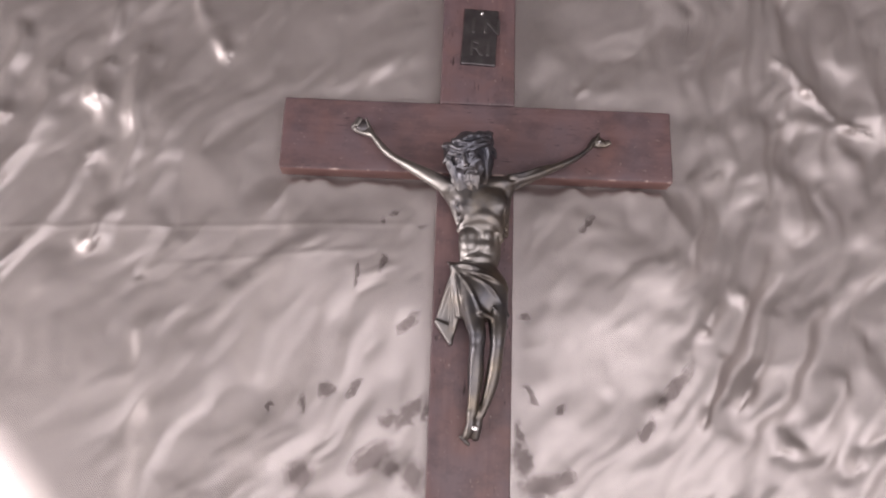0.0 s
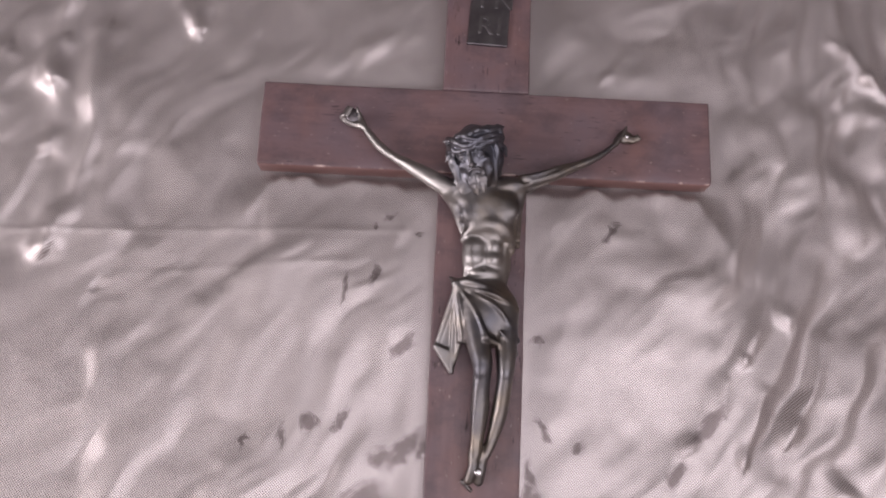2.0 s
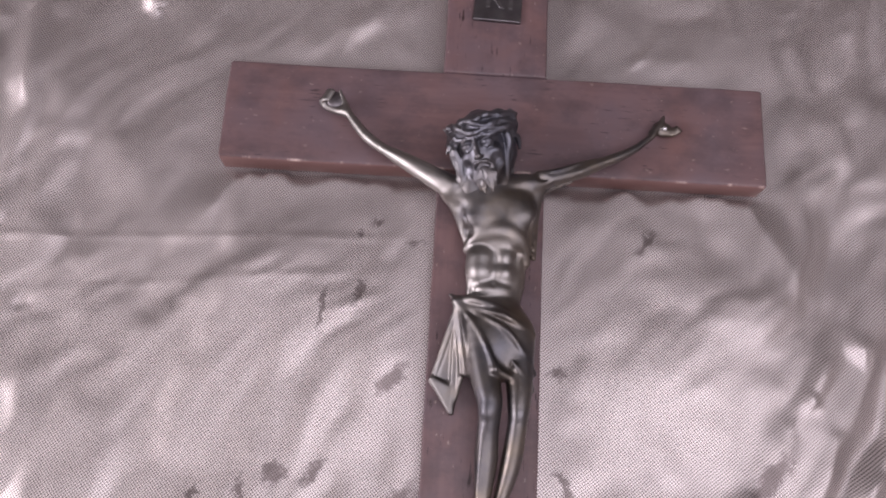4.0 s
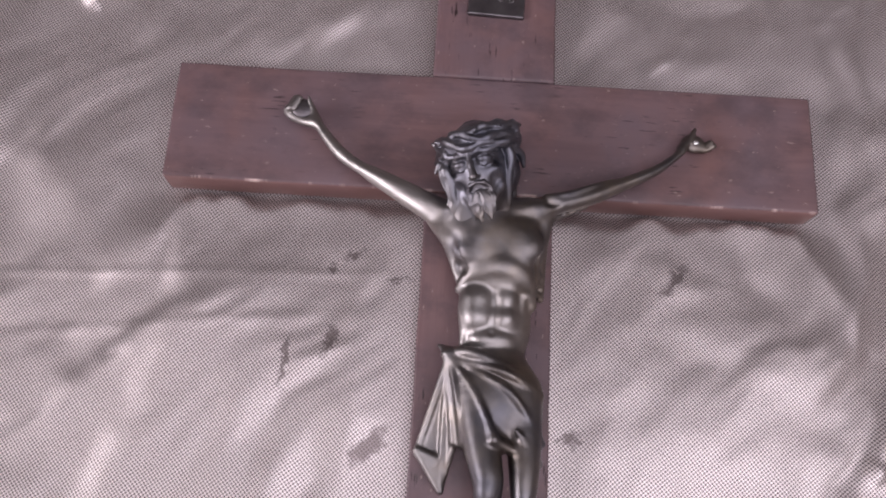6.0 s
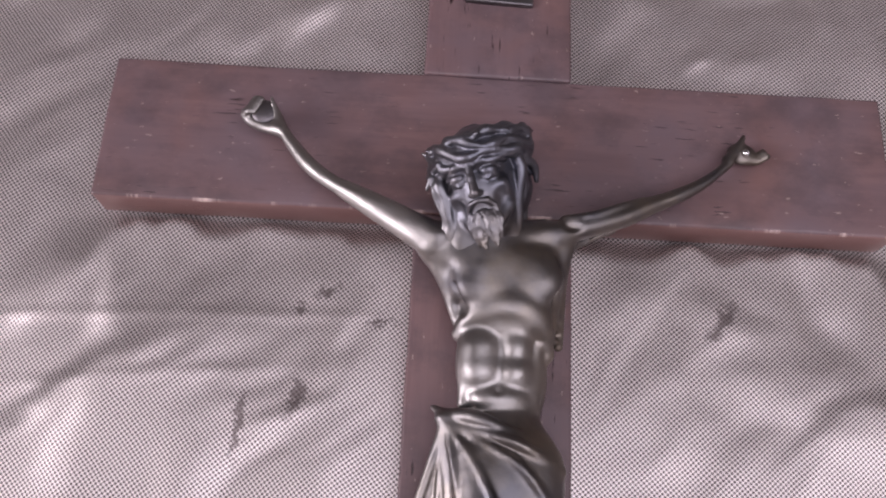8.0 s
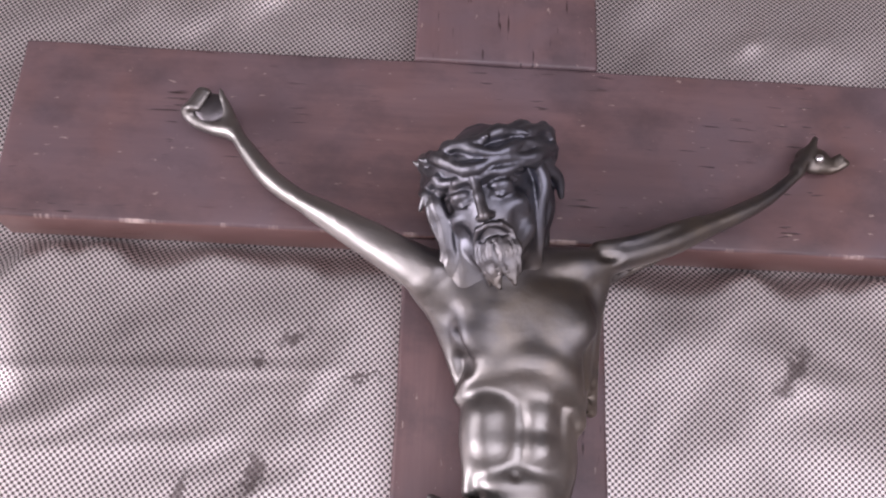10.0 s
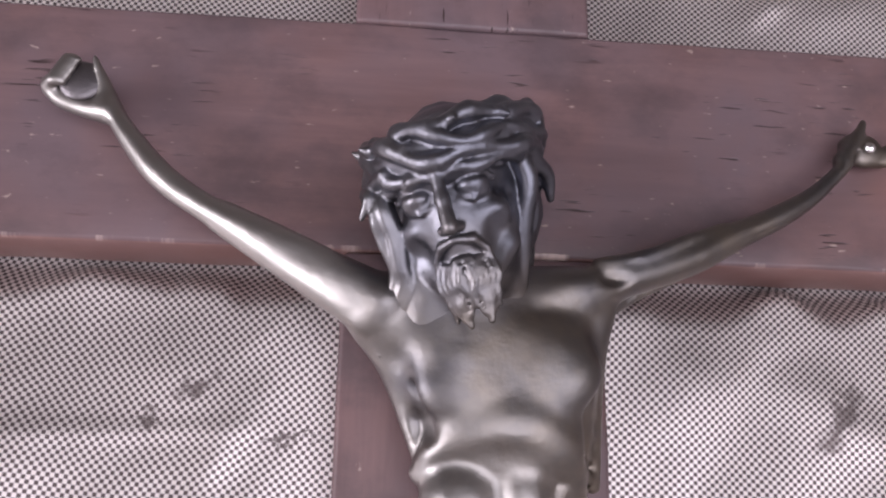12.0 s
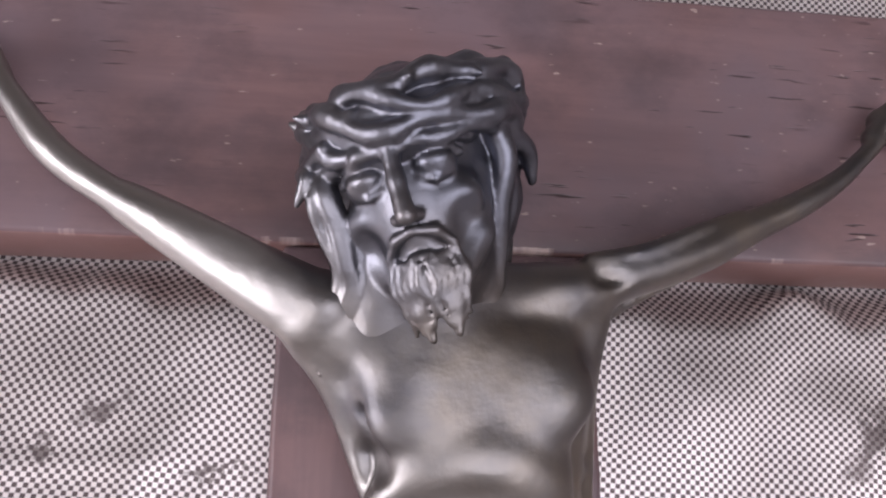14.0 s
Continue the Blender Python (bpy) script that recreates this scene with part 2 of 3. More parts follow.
WOOD_X, WOOD_Y = wood_material("stained_wood_cross", True), wood_material("stained_wood_upright", False)
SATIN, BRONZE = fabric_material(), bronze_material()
STEEL = plain_material("bright_nail", (0.75, 0.74, 0.74), 0.25, 1.0, 0.08, 300.0)
PEWTER = plain_material("plaque_pewter", (0.165, 0.152, 0.158), 0.42, 1.0, 0.25, 150.0)
LETTER = plain_material("plaque_lettering", (0.22, 0.205, 0.21), 0.38, 1.0, 0.2, 300.0)
SHEET = plain_material("white_cotton", (0.82, 0.82, 0.82), 0.9, 0.0, 0.04, 20.0)
PAINT = plain_material("wall_paint", (0.3, 0.265, 0.245), 0.85, 0.0, 0.06, 3.0)
CEIL = plain_material("ceiling_paint", (0.25, 0.23, 0.22), 0.9, 0.0, 0.04, 3.0)
TIMBER = plain_material("floor_timber", (0.2, 0.12, 0.07), 0.5, 0.0, 0.2, 6.0)
TRIM = plain_material("window_white", (0.8, 0.8, 0.79), 0.5, 0.0, 0.04, 8.0)


# ---------------------------------------------------------------- mesh tools
def finish(name, mesh, mat, parent=None, label="", smooth=True):
    mesh.materials.append(mat)
    if smooth:
        for p in mesh.polygons:
            p.use_smooth = True
    ob = new(name, mesh)
    if parent is not None:
        ob.parent = parent
    return tagged(ob, label)


def part(name, bm, mat, parent=None, label="", smooth=False):
    mesh = bpy.data.meshes.new(name)
    bm.to_mesh(mesh)
    bm.free()
    return finish(name, mesh, mat, parent, label, smooth)


def box(bm, x0, x1, y0, y1, z0, z1):
    v = bmesh.ops.create_cube(bm, size=1.0)["verts"]
    for p in v:
        p.co = Vector((x0 + (p.co.x + 0.5) * (x1 - x0), y0 + (p.co.y + 0.5) * (y1 - y0), z0 + (p.co.z + 0.5) * (z1 - z0)))
    return v


def solid(name, x0, x1, y0, y1, z0, z1, mat, parent=None, label="", bevel=0.0):
    bm = bmesh.new()
    box(bm, x0, x1, y0, y1, z0, z1)
    if bevel:
        bmesh.ops.bevel(bm, geom=list(bm.edges), offset=bevel, segments=3, profile=0.5, affect="EDGES")
    return part(name, bm, mat, parent, label)


# ---------------------------------------------------------------- room
def room():
    t = 0.1
    tagged(solid("floor", X0 - t, X1 + t, Y0 - t, Y1 + t, Z0 - t, Z0, TIMBER), "brown timber floor of the room", "floor", kind="structure")
    bm = bmesh.new()
    box(bm, X0 - t, KX0, Y0 - t, Y1 + t, Z1, Z1 + t)
    box(bm, KX1, X1 + t, Y0 - t, Y1 + t, Z1, Z1 + t)
    box(bm, KX0, KX1, Y0 - t, KY0, Z1, Z1 + t)
    box(bm, KX0, KX1, KY1, Y1 + t, Z1, Z1 + t)
    tagged(part("ceiling", bm, CEIL), "plain painted ceiling with an opening for the added skylight", "ceiling", kind="structure")
    tagged(solid("wall_east", X1, X1 + t, Y0, Y1, Z0, Z1, PAINT), "plain brown painted room wall", "wall", kind="structure")
    tagged(solid("wall_north", X0, X1, Y1, Y1 + t, Z0, Z1, PAINT), "plain brown painted room wall", "wall", kind="structure")
    tagged(solid("wall_south", X0, X1, Y0 - t, Y0, Z0, Z1, PAINT), "plain brown painted room wall", "wall", kind="structure")
    bm = bmesh.new()
    box(bm, X0 - t, X0, Y0, WY0, Z0, Z1)
    box(bm, X0 - t, X0, WY1, Y1, Z0, Z1)
    box(bm, X0 - t, X0, WY0, WY1, Z0, WZ0)
    box(bm, X0 - t, X0, WY0, WY1, WZ1, Z1)
    tagged(part("wall_west", bm, PAINT), "plain brown painted wall with a window opening", "wall", kind="structure")
    win = tagged(new("window_1"), "white framed window in the painted wall", "window", kind="structure")
    f = 0.04
    bm = bmesh.new()
    box(bm, X0 - 0.09, X0 - 0.05, WY0, WY0 + f, WZ0, WZ1)
    box(bm, X0 - 0.09, X0 - 0.05, WY1 - f, WY1, WZ0, WZ1)
    box(bm, X0 - 0.09, X0 - 0.05, WY0 + f, WY1 - f, WZ0, WZ0 + f)
    box(bm, X0 - 0.09, X0 - 0.05, WY0 + f, WY1 - f, WZ1 - f, WZ1)
    part("window_frame", bm, TRIM, win)
    win = tagged(new("window_2"), "unseen white framed skylight added for light from above", "window", kind="structure")
    bm = bmesh.new()
    f = 0.03
    box(bm, KX0, KX0 + f, KY0, KY1, Z1 + 0.06, Z1 + 0.1)
    box(bm, KX1 - f, KX1, KY0, KY1, Z1 + 0.06, Z1 + 0.1)
    box(bm, KX0 + f, KX1 - f, KY0, KY0 + f, Z1 + 0.06, Z1 + 0.1)
    box(bm, KX0 + f, KX1 - f, KY1 - f, KY1, Z1 + 0.06, Z1 + 0.1)
    part("window_frame", bm, TRIM, win)


room()


# ---------------------------------------------------------------- the white bed and the satin cloth
SHEET_Z = -0.014


def bed():
    bm = bmesh.new()
    box(bm, -0.95, 0.95, -0.9, 1.1, Z0 + 0.12, SHEET_Z)
    bmesh.ops.bevel(bm, geom=list(bm.edges), offset=0.05, segments=4, profile=0.6, affect="EDGES")
    thing = tagged(new("bed"), "low bed spread with a plain white cotton sheet", "bed")
    part("mattress", bm, SHEET, thing, "white cotton covered mattress", True)
    for x in (-0.85, 0.85):
        for y in (-0.8, 1.0):
            solid("leg", x - 0.03, x + 0.03, y - 0.03, y + 0.03, Z0, Z0 + 0.13, TIMBER, thing, "dark timber leg")


bed()


def smooth_step(a, b, x):
    t = np.clip((x - a) / (b - a), 0, 1)
    return t * t * (3 - 2 * t)


def value_noise(x, y, seed):
    """Smooth noise on a lattice of unit steps, about -1 to 1."""
    rng = np.random.RandomState(seed)
    table = rng.uniform(-1, 1, (64, 64))
    xi, yi = np.floor(x).astype(int), np.floor(y).astype(int)
    fx, fy = x - xi, y - yi
    fx, fy = fx ** 3 * (fx * (6 * fx - 15) + 10), fy ** 3 * (fy * (6 * fy - 15) + 10)
    g = lambda i, j: table[(xi + i) % 64, (yi + j) % 64]
    return (g(0, 0) * (1 - fx) + g(1, 0) * fx) * (1 - fy) + (g(0, 1) * (1 - fx) + g(1, 1) * fx) * fy


def turned(x, y, degrees):
    c, s = np.cos(np.radians(degrees)), np.sin(np.radians(degrees))
    return c * x + s * y, -s * x + c * y


def cloth_height(x, y):
    """Height of the cloth in cm over the plan in cm."""
    # how near to the cross: it presses the cloth flat
    dx = np.maximum(np.abs(x - 0.0) - 9.0, 0)
    d1 = np.hypot(dx, np.maximum(np.abs(y - 0.17) - 1.8, 0))
    d2 = np.hypot(np.maximum(np.abs(x + 0.07) - 1.75, 0), np.maximum(np.abs(y + 6.5) - 16, 0))
    press = smooth_step(0.05, 1.7, np.minimum(d1, d2))
    # warp the plan a little, so that no fold runs straight
    wx = x + 0.9 * value_noise(x / 4.0, y / 4.0, 21) + 0.3 * value_noise(x / 1.5, y / 1.5, 22)
    wy = y + 0.9 * value_noise(x / 4.0 + 9, y / 4.0, 23) + 0.3 * value_noise(x / 1.5 + 9, y / 1.5, 24)
    h = 0.15 * value_noise(wx / 6.0 + 3, wy / 6.0 + 9, 1) + 0.085 * value_noise(wx / 2.7 + 5, wy / 2.7, 2)
    # soft diagonal drapes over the whole cloth
    u, v = turned(wx, wy, 50)
    h = h + 0.07 * value_noise(u / 4.5, v / 1.5, 3) + 0.045 * value_noise(u / 2.2, v / 0.8, 12) + 0.022 * value_noise(u / 1.1, v / 0.5, 13)
    # wrinkles on the east side, swinging from upright to slanting
    u, v = turned(wx, wy, 84 - 24 * smooth_step(0, -14, y))
    east = smooth_step(5, 13, x)
    h = h + east * (0.17 * value_noise(u / 3.0 + 7, v / 1.1, 4) + 0.075 * value_noise(u / 1.7, v / 0.6, 5))
    # deeper folds on the north-west side
    u, v = turned(wx, wy, 74)
    west = smooth_step(-8.5, -15, x) * smooth_step(-11, -2, y)
    h = h + west * 0.1 * value_noise(u / 6.0, v / 1.6, 7)
    for ax, ay, bx, by, high, wide in FOLDS:
        ex, ey = bx - ax, by - ay
        t = np.clip(((wx - ax) * ex + (wy - ay) * ey) / (ex * ex + ey * ey), 0, 1)
        side = ((wx - ax) * ey - (wy - ay) * ex) / math.hypot(ex, ey)
        d = np.hypot(wx - ax - t * ex, wy - ay - t * ey)
        h = h + 0.5 * high * np.exp(-((d - 0.3 * wide * np.sign(side)) / wide) ** 2) * (0.75 + 0.5 * value_noise(t * 4, t * 0, 31))
    for ax, ay, long, wide, turn, deep in DENTS:
        u, v = turned(x - ax, y - ay, turn)
        k = np.sqrt((u / long) ** 2 + (v / wide) ** 2) + 0.3 * value_noise(x / 0.5, y / 0.5, 32)
        h = h - 0.12 * deep * smooth_step(1.3, 0.0, k)
    # short pleats north of the arm
    u, v = turned(wx, wy, 80)
    h = h + smooth_step(1.0, 3.5, np.abs(x)) * smooth_step(2.2, 4.0, y) * 0.07 * value_noise(u / 2.8, v / 0.8, 8)
    # ironed crease running to the west arm
    h = h + 0.02 * np.exp(-((y + 4.25 - 0.035 * (x + 12)) / 0.1) ** 2) * smooth_step(-1.5, -4, x)
    h = h + 0.015 * np.exp(-((y + 5.9 - 0.1 * (x + 12)) / 0.12) ** 2) * smooth_step(-3, -6, x) * smooth_step(-16, -12, x)
    # crumpling towards the foot
    foot = smooth_step(-10.5, -14, y) * (0.3 + 0.7 * np.exp(-((x + 2) / 8.0) ** 2))
    u, v = turned(wx, wy, 60)
    h = h + foot * (0.07 * value_noise(u / 1.6, v / 0.9, 9) + 0.02 * value_noise(u / 0.7, v / 0.45, 10))
    h = h + 0.008 * value_noise(x / 0.6, y / 0.6, 11)
    h = h - 0.02
    h = h * press - 0.03 * (1 - press)
    # pressed in by the arms, the cloth rises in an uneven slope from their south edge
    wide = 0.54 + 0.22 * value_noise(x / 0.9, y * 0 + 3, 41) + 0.12 * value_noise(x / 0.35, y * 0 + 8, 42)
    wide = wide + 1.6 * np.maximum(np.abs(x) - 8.6, 0)
    slope = smooth_step(0.0, 1.0, (-1.59 - y) / wide) * smooth_step(-20.0, -5.0, y) * smooth_step(16.0, 8.0, np.abs(x))
    h = h + 0.46 * slope
    # the corner in the south-west turns over the edge
    over = (-(x + 21.0) - (y + 13.8)) / math.sqrt(2)
    h = h * smooth_step(-0.5, -5.0, over)
    h = h - np.where(over > -1.2, 0.12 * np.maximum(over + 1.2, 0) ** 1.75, 0)
    return h


def altar_cloth():
    nx, ny = 640, 520
    xs, ys = np.linspace(-33, 33, nx), np.linspace(-30, 24, ny)
    gx, gy = np.meshgrid(xs, ys, indexing="ij")
    h = np.maximum(cloth_height(gx, gy), SHEET_Z * 100 + 0.15)
    co = np.stack([gx, gy, h], -1).reshape(-1, 3) * CM
    idx = np.arange(nx * ny).reshape(nx, ny)
    quads = np.stack([idx[:-1, :-1], idx[1:, :-1], idx[1:, 1:], idx[:-1, 1:]], -1).reshape(-1, 4)
    mid = co[quads].mean(1) * 100
    keep = (-(mid[:, 0] + 21.0) - (mid[:, 1] + 13.8)) / math.sqrt(2) < 1.9
    mesh = bpy.data.meshes.new("satin_cloth")
    mesh.from_pydata(co.tolist(), [], quads[keep].tolist())
    bm = bmesh.new()
    bm.from_mesh(mesh)
    bmesh.ops.delete(bm, geom=[v for v in bm.verts if not v.link_faces], context="VERTS")
    bm.to_mesh(mesh)
    bm.free()
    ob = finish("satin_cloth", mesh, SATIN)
    mod = ob.modifiers.new("thickness", "SOLIDIFY")
    mod.thickness, mod.offset = 0.0006, -1
    return tagged(ob, "crumpled champagne satin cloth spread over a white bed", "cloth")


altar_cloth()


# ---------------------------------------------------------------- the crucifix
FACE = 1.0
AX0, AX1, AY0, AY1 = -9.1, 9.02, -1.59, 1.94
SX0, SX1, SY0, SY1 = -1.82, 1.68, -21.5, 9.4

crucifix = tagged(new("crucifix"), "dark wooden crucifix with a bronze figure lying on satin", "crucifix")


def beam(bm, x0, x1, y0, y1, z0, z1, step=0.35, r=0.07, seed=0):
    """A saw-cut bar with rounded, slightly uneven edges (cm)."""
    nx, ny = max(2, int((x1 - x0) / step)), max(2, int((y1 - y0) / step))
    tmp = bmesh.new()
    box(tmp, x0, x1, y0, y1, z0, z1)
    bmesh.ops.bevel(tmp, geom=list(tmp.edges), offset=r, segments=3, profile=0.5, affect="EDGES")
    for axis, n, a, b in ((0, nx, x0, x1), (1, ny, y0, y1)):
        for i in range(1, n):
            co, no = [0, 0, 0], [0, 0, 0]
            co[axis], no[axis] = a + (b - a) * i / n, 1
            bmesh.ops.bisect_plane(tmp, geom=list(tmp.verts) + list(tmp.edges) + list(tmp.faces), plane_co=co, plane_no=no)
    for v in tmp.verts:
        k = noise.noise_vector((v.co * 0.8) + Vector((seed, 0, 0))) * 0.018 + noise.noise_vector(v.co * 3.0) * 0.008
        v.co += k
        v.co *= CM
    mesh = bpy.data.meshes.new("beam")
    tmp.to_mesh(mesh)
    tmp.free()
    bm.from_mesh(mesh)
    bpy.data.meshes.remove(mesh)


def cross():
    bm = bmesh.new()
    beam(bm, AX0, AX1, AY0, AY1, 0.0, FACE, seed=3)
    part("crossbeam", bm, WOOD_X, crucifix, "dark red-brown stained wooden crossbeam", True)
    bm = bmesh.new()
    beam(bm, SX0, SX1, AY1 + 0.012, SY1, 0.0, FACE + 0.006, seed=7)
    beam(bm, SX0, SX1, SY0, AY0 - 0.012, 0.0, FACE + 0.004, seed=11)
    part("upright", bm, WOOD_Y, crucifix, "dark red-brown stained wooden upright", True)


cross()


def dome(name, x, y, z, r, mat, label, flat=0.55):
    bm = bmesh.new()
    bmesh.ops.create_uvsphere(bm, u_segments=20, v_segments=12, radius=r * CM)
    for v in bm.verts:
        v.co.z *= flat
        v.co += Vector((x, y, z)) * CM
    return part(name, bm, mat, crucifix, label, True)


def plaque():
    z = FACE + 0.07
    bm = bmesh.new()
    box(bm, -0.0083, 0.0083, -0.0149, 0.0149, -0.0008, 0.0008)
    bmesh.ops.bevel(bm, geom=list(bm.edges), offset=0.0004, segments=2, profile=0.5, affect="EDGES")
    p = part("plaque", bm, PEWTER, crucifix, "small grey metal name plaque")
    p.matrix_local = pose(-0.0005, 0.0545, CM * z, 0, 0, -2.5)
    for text, x, y in (("I", -0.0048, 0.0022), ("N", 0.0012, 0.0022), ("R", -0.0048, -0.0098), ("I", 0.0030, -0.0098)):
        cu = bpy.data.curves.new("letter", "FONT")
        cu.body, cu.size, cu.extrude, cu.bevel_depth = text, 0.0112, 0.0003, 0.0001
        tmp = bpy.data.objects.new("letter", cu)
        mesh = bpy.data.meshes.new_from_object(tmp)
        bpy.data.objects.remove(tmp)
        ob = finish("letter", mesh, LETTER, p, "", False)
        ob.matrix_local = pose(x, y, 0.0009)
    bm = bmesh.new()
    bmesh.ops.create_uvsphere(bm, u_segments=16, v_segments=10, radius=0.0010)
    ob = part("nail", bm, STEEL, p, "", True)
    ob.matrix_local = pose(0.0002, 0.0125, 0.0010)


plaque()


# ---------------------------------------------------------------- the bronze figure: one sculpted mesh
class Clay:
    """A field of signed distance on a grid (cm), into which forms are pressed."""

    def __init__(self, lo, hi, step):
        self.lo, self.step = np.array(lo, float), step
        n = np.ceil((np.array(hi) - self.lo) / step).astype(int) + 1
        self.f = np.full(n, 1.0, np.float32)
        self.axes = [(self.lo[i] + step * np.arange(n[i])).astype(np.float32) for i in range(3)]

    def window(self, lo, hi):
        a = [int(max(0, np.floor((lo[i] - self.lo[i]) / self.step))) for i in range(3)]
        b = [int(min(self.f.shape[i], np.ceil((hi[i] - self.lo[i]) / self.step) + 1)) for i in range(3)]
        if any(b[i] <= a[i] for i in range(3)):
            return None
        s = tuple(slice(a[i], b[i]) for i in range(3))
        g = np.meshgrid(*[self.axes[i][s[i]] for i in range(3)], indexing="ij")
        return s, g

    def merge(self, s, d, k, cut=False):
        f = self.f[s]
        if cut:
            d = -d
            h = np.clip(0.5 - 0.5 * (f - d) / k, 0, 1)
            self.f[s] = f * (1 - h) + d * h + k * h * (1 - h)
        else:
            h = np.clip(0.5 + 0.5 * (d - f) / k, 0, 1)
            self.f[s] = d * (1 - h) + f * h - k * h * (1 - h)

    def cone(self, a, b, ra, rb, k=0.12, cut=False):
        a, b = np.array(a, float), np.array(b, float)
        r = max(ra, rb) + max(0.3, 1.6 * k)
        w = self.window(np.minimum(a, b) - r, np.maximum(a, b) + r)
        if w is None:
            return
        s, g = w
        ab = b - a
        t = np.clip(sum((g[i] - a[i]) * ab[i] for i in range(3)) / max(ab @ ab, 1e-9), 0, 1)
        d = np.sqrt(sum((g[i] - a[i] - t * ab[i]) ** 2 for i in range(3))) - (ra + (rb - ra) * t)
        self.merge(s, d, k, cut)

    def chain(self, points, k=0.12, fine=5):
        """A limb along a smooth curve through the points, each with its radius."""
        p = np.array([(*c, r) for c, r in points], float)
        q = np.concatenate([2 * p[:1] - p[1:2], p, 2 * p[-1:] - p[-2:-1]])
        path = []
        for i in range(len(p) - 1):
            a, b, c, d = q[i : i + 4]
            for t in np.arange(fine) / fine:
                path.append(0.5 * (2 * b + (c - a) * t + (2 * a - 5 * b + 4 * c - d) * t ** 2 + (3 * b - a - 3 * c + d) * t ** 3))
        path = np.array(path + [p[-1]])
        r = path[:, 3].max() + max(0.3, 1.6 * k)
        w = self.window(path[:, :3].min(0) - r, path[:, :3].max(0) + r)
        if w is None:
            return
        s, g = w
        best = np.full(g[0].shape, 9.0, np.float32)
        for a, b in zip(path, path[1:]):
            ab = (b - a)[:3]
            t = np.clip(sum((g[i] - a[i]) * ab[i] for i in range(3)) / max(ab @ ab, 1e-9), 0, 1)
            d = np.sqrt(sum((g[i] - a[i] - t * ab[i]) ** 2 for i in range(3))) - (a[3] + (b[3] - a[3]) * t)
            best = np.minimum(best, d)
        self.merge(s, best, k)

    def egg(self, c, radii, k=0.15, basis=None, cut=False):
        c, radii = np.array(c, float), np.array(radii, float)
        r = radii.max() + max(0.3, 1.6 * k)
        w = self.window(c - r, c + r)
        if w is None:
            return
        s, g = w
        m = np.eye(3) if basis is None else basis
        q = [sum((g[i] - c[i]) * m[j][i] for i in range(3)) for j in range(3)]
        k0 = np.sqrt(sum((q[j] / radii[j]) ** 2 for j in range(3)))
        k1 = np.sqrt(sum((q[j] / radii[j] ** 2) ** 2 for j in range(3))) + 1e-6
        self.merge(s, k0 * (k0 - 1) / k1, k, cut)

    def sheet(self, a, b, c, thick, k=0.08):
        """A flat triangular flap."""
        a, b, c = (np.array(p, float) for p in (a, b, c))
        r = thick + 0.35
        w = self.window(np.minimum(np.minimum(a, b), c) - r, np.maximum(np.maximum(a, b), c) + r)
        if w is None:
            return
        s, g = w
        p = np.stack(g, -1).reshape(-1, 3)
        n = np.cross(b - a, c - a)
        n /= np.linalg.norm(n)
        best, inside = np.full(len(p), 1e9), np.ones(len(p), bool)
        for u, v in ((a, b), (b, c), (c, a)):
            e = v - u
            t = np.clip((p - u) @ e / (e @ e), 0, 1)
            best = np.minimum(best, np.linalg.norm(p - u - t[:, None] * e, axis=1))
            inside &= (np.cross(e, p - u) @ n) >= 0
        d = np.where(inside, np.abs((p - a) @ n), best) - thick
        self.merge(s, d.reshape(g[0].shape), k)

    def surface(self):
        """Surface nets: one vertex in each crossed cell, one quad across each crossed edge."""
        f = self.f
        inside = f < 0
        n = np.array(f.shape) - 1
        total, count = np.zeros((*n, 3), np.float32), np.zeros(n, np.float32)
        corner = lambda i, j, k: (slice(i, i + n[0]), slice(j, j + n[1]), slice(k, k + n[2]))
        for axis in range(3):
            o = [x for x in range(3) if x != axis]
            for p in (0, 1):
                for q in (0, 1):
                    a = [0, 0, 0]
                    a[o[0]], a[o[1]] = p, q
                    b = list(a)
                    b[axis] = 1
                    fa, fb = f[corner(*a)], f[corner(*b)]
                    hit = (fa < 0) != (fb < 0)
                    t = np.where(hit, fa / np.where(hit, fa - fb, 1), 0)
                    for x in range(3):
                        total[..., x] += np.where(hit, a[x] + (t if x == axis else 0), 0)
                    count += hit
        cells = np.argwhere(count > 0)
        ids = np.full(n, -1)
        ids[tuple(cells.T)] = np.arange(len(cells))
        verts = self.lo + self.step * (cells + total[tuple(cells.T)] / count[tuple(cells.T)][:, None])
        faces = []
        for axis in range(3):
            o1, o2 = (axis + 1) % 3, (axis + 2) % 3
            a = [slice(None)] * 3
            b = [slice(None)] * 3
            a[axis], b[axis] = slice(0, -1), slice(1, None)
            edge = np.argwhere(inside[tuple(a)] != inside[tuple(b)])
            edge = edge[(edge[:, o1] > 0) & (edge[:, o2] > 0) & (edge[:, o1] < n[o1]) & (edge[:, o2] < n[o2]) & (edge[:, axis] < n[axis])]
            quad = []
            for s1, s2 in ((1, 1), (0, 1), (0, 0), (1, 0)):
                c = edge.copy()
                c[:, o1] -= s1
                c[:, o2] -= s2
                quad.append(ids[tuple(c.T)])
            quad = np.stack(quad, 1)
            flip = ~inside[tuple(a)][tuple(edge.T)]
            quad[flip] = quad[flip][:, ::-1]
            faces.append(quad)
        return verts, np.concatenate(faces)


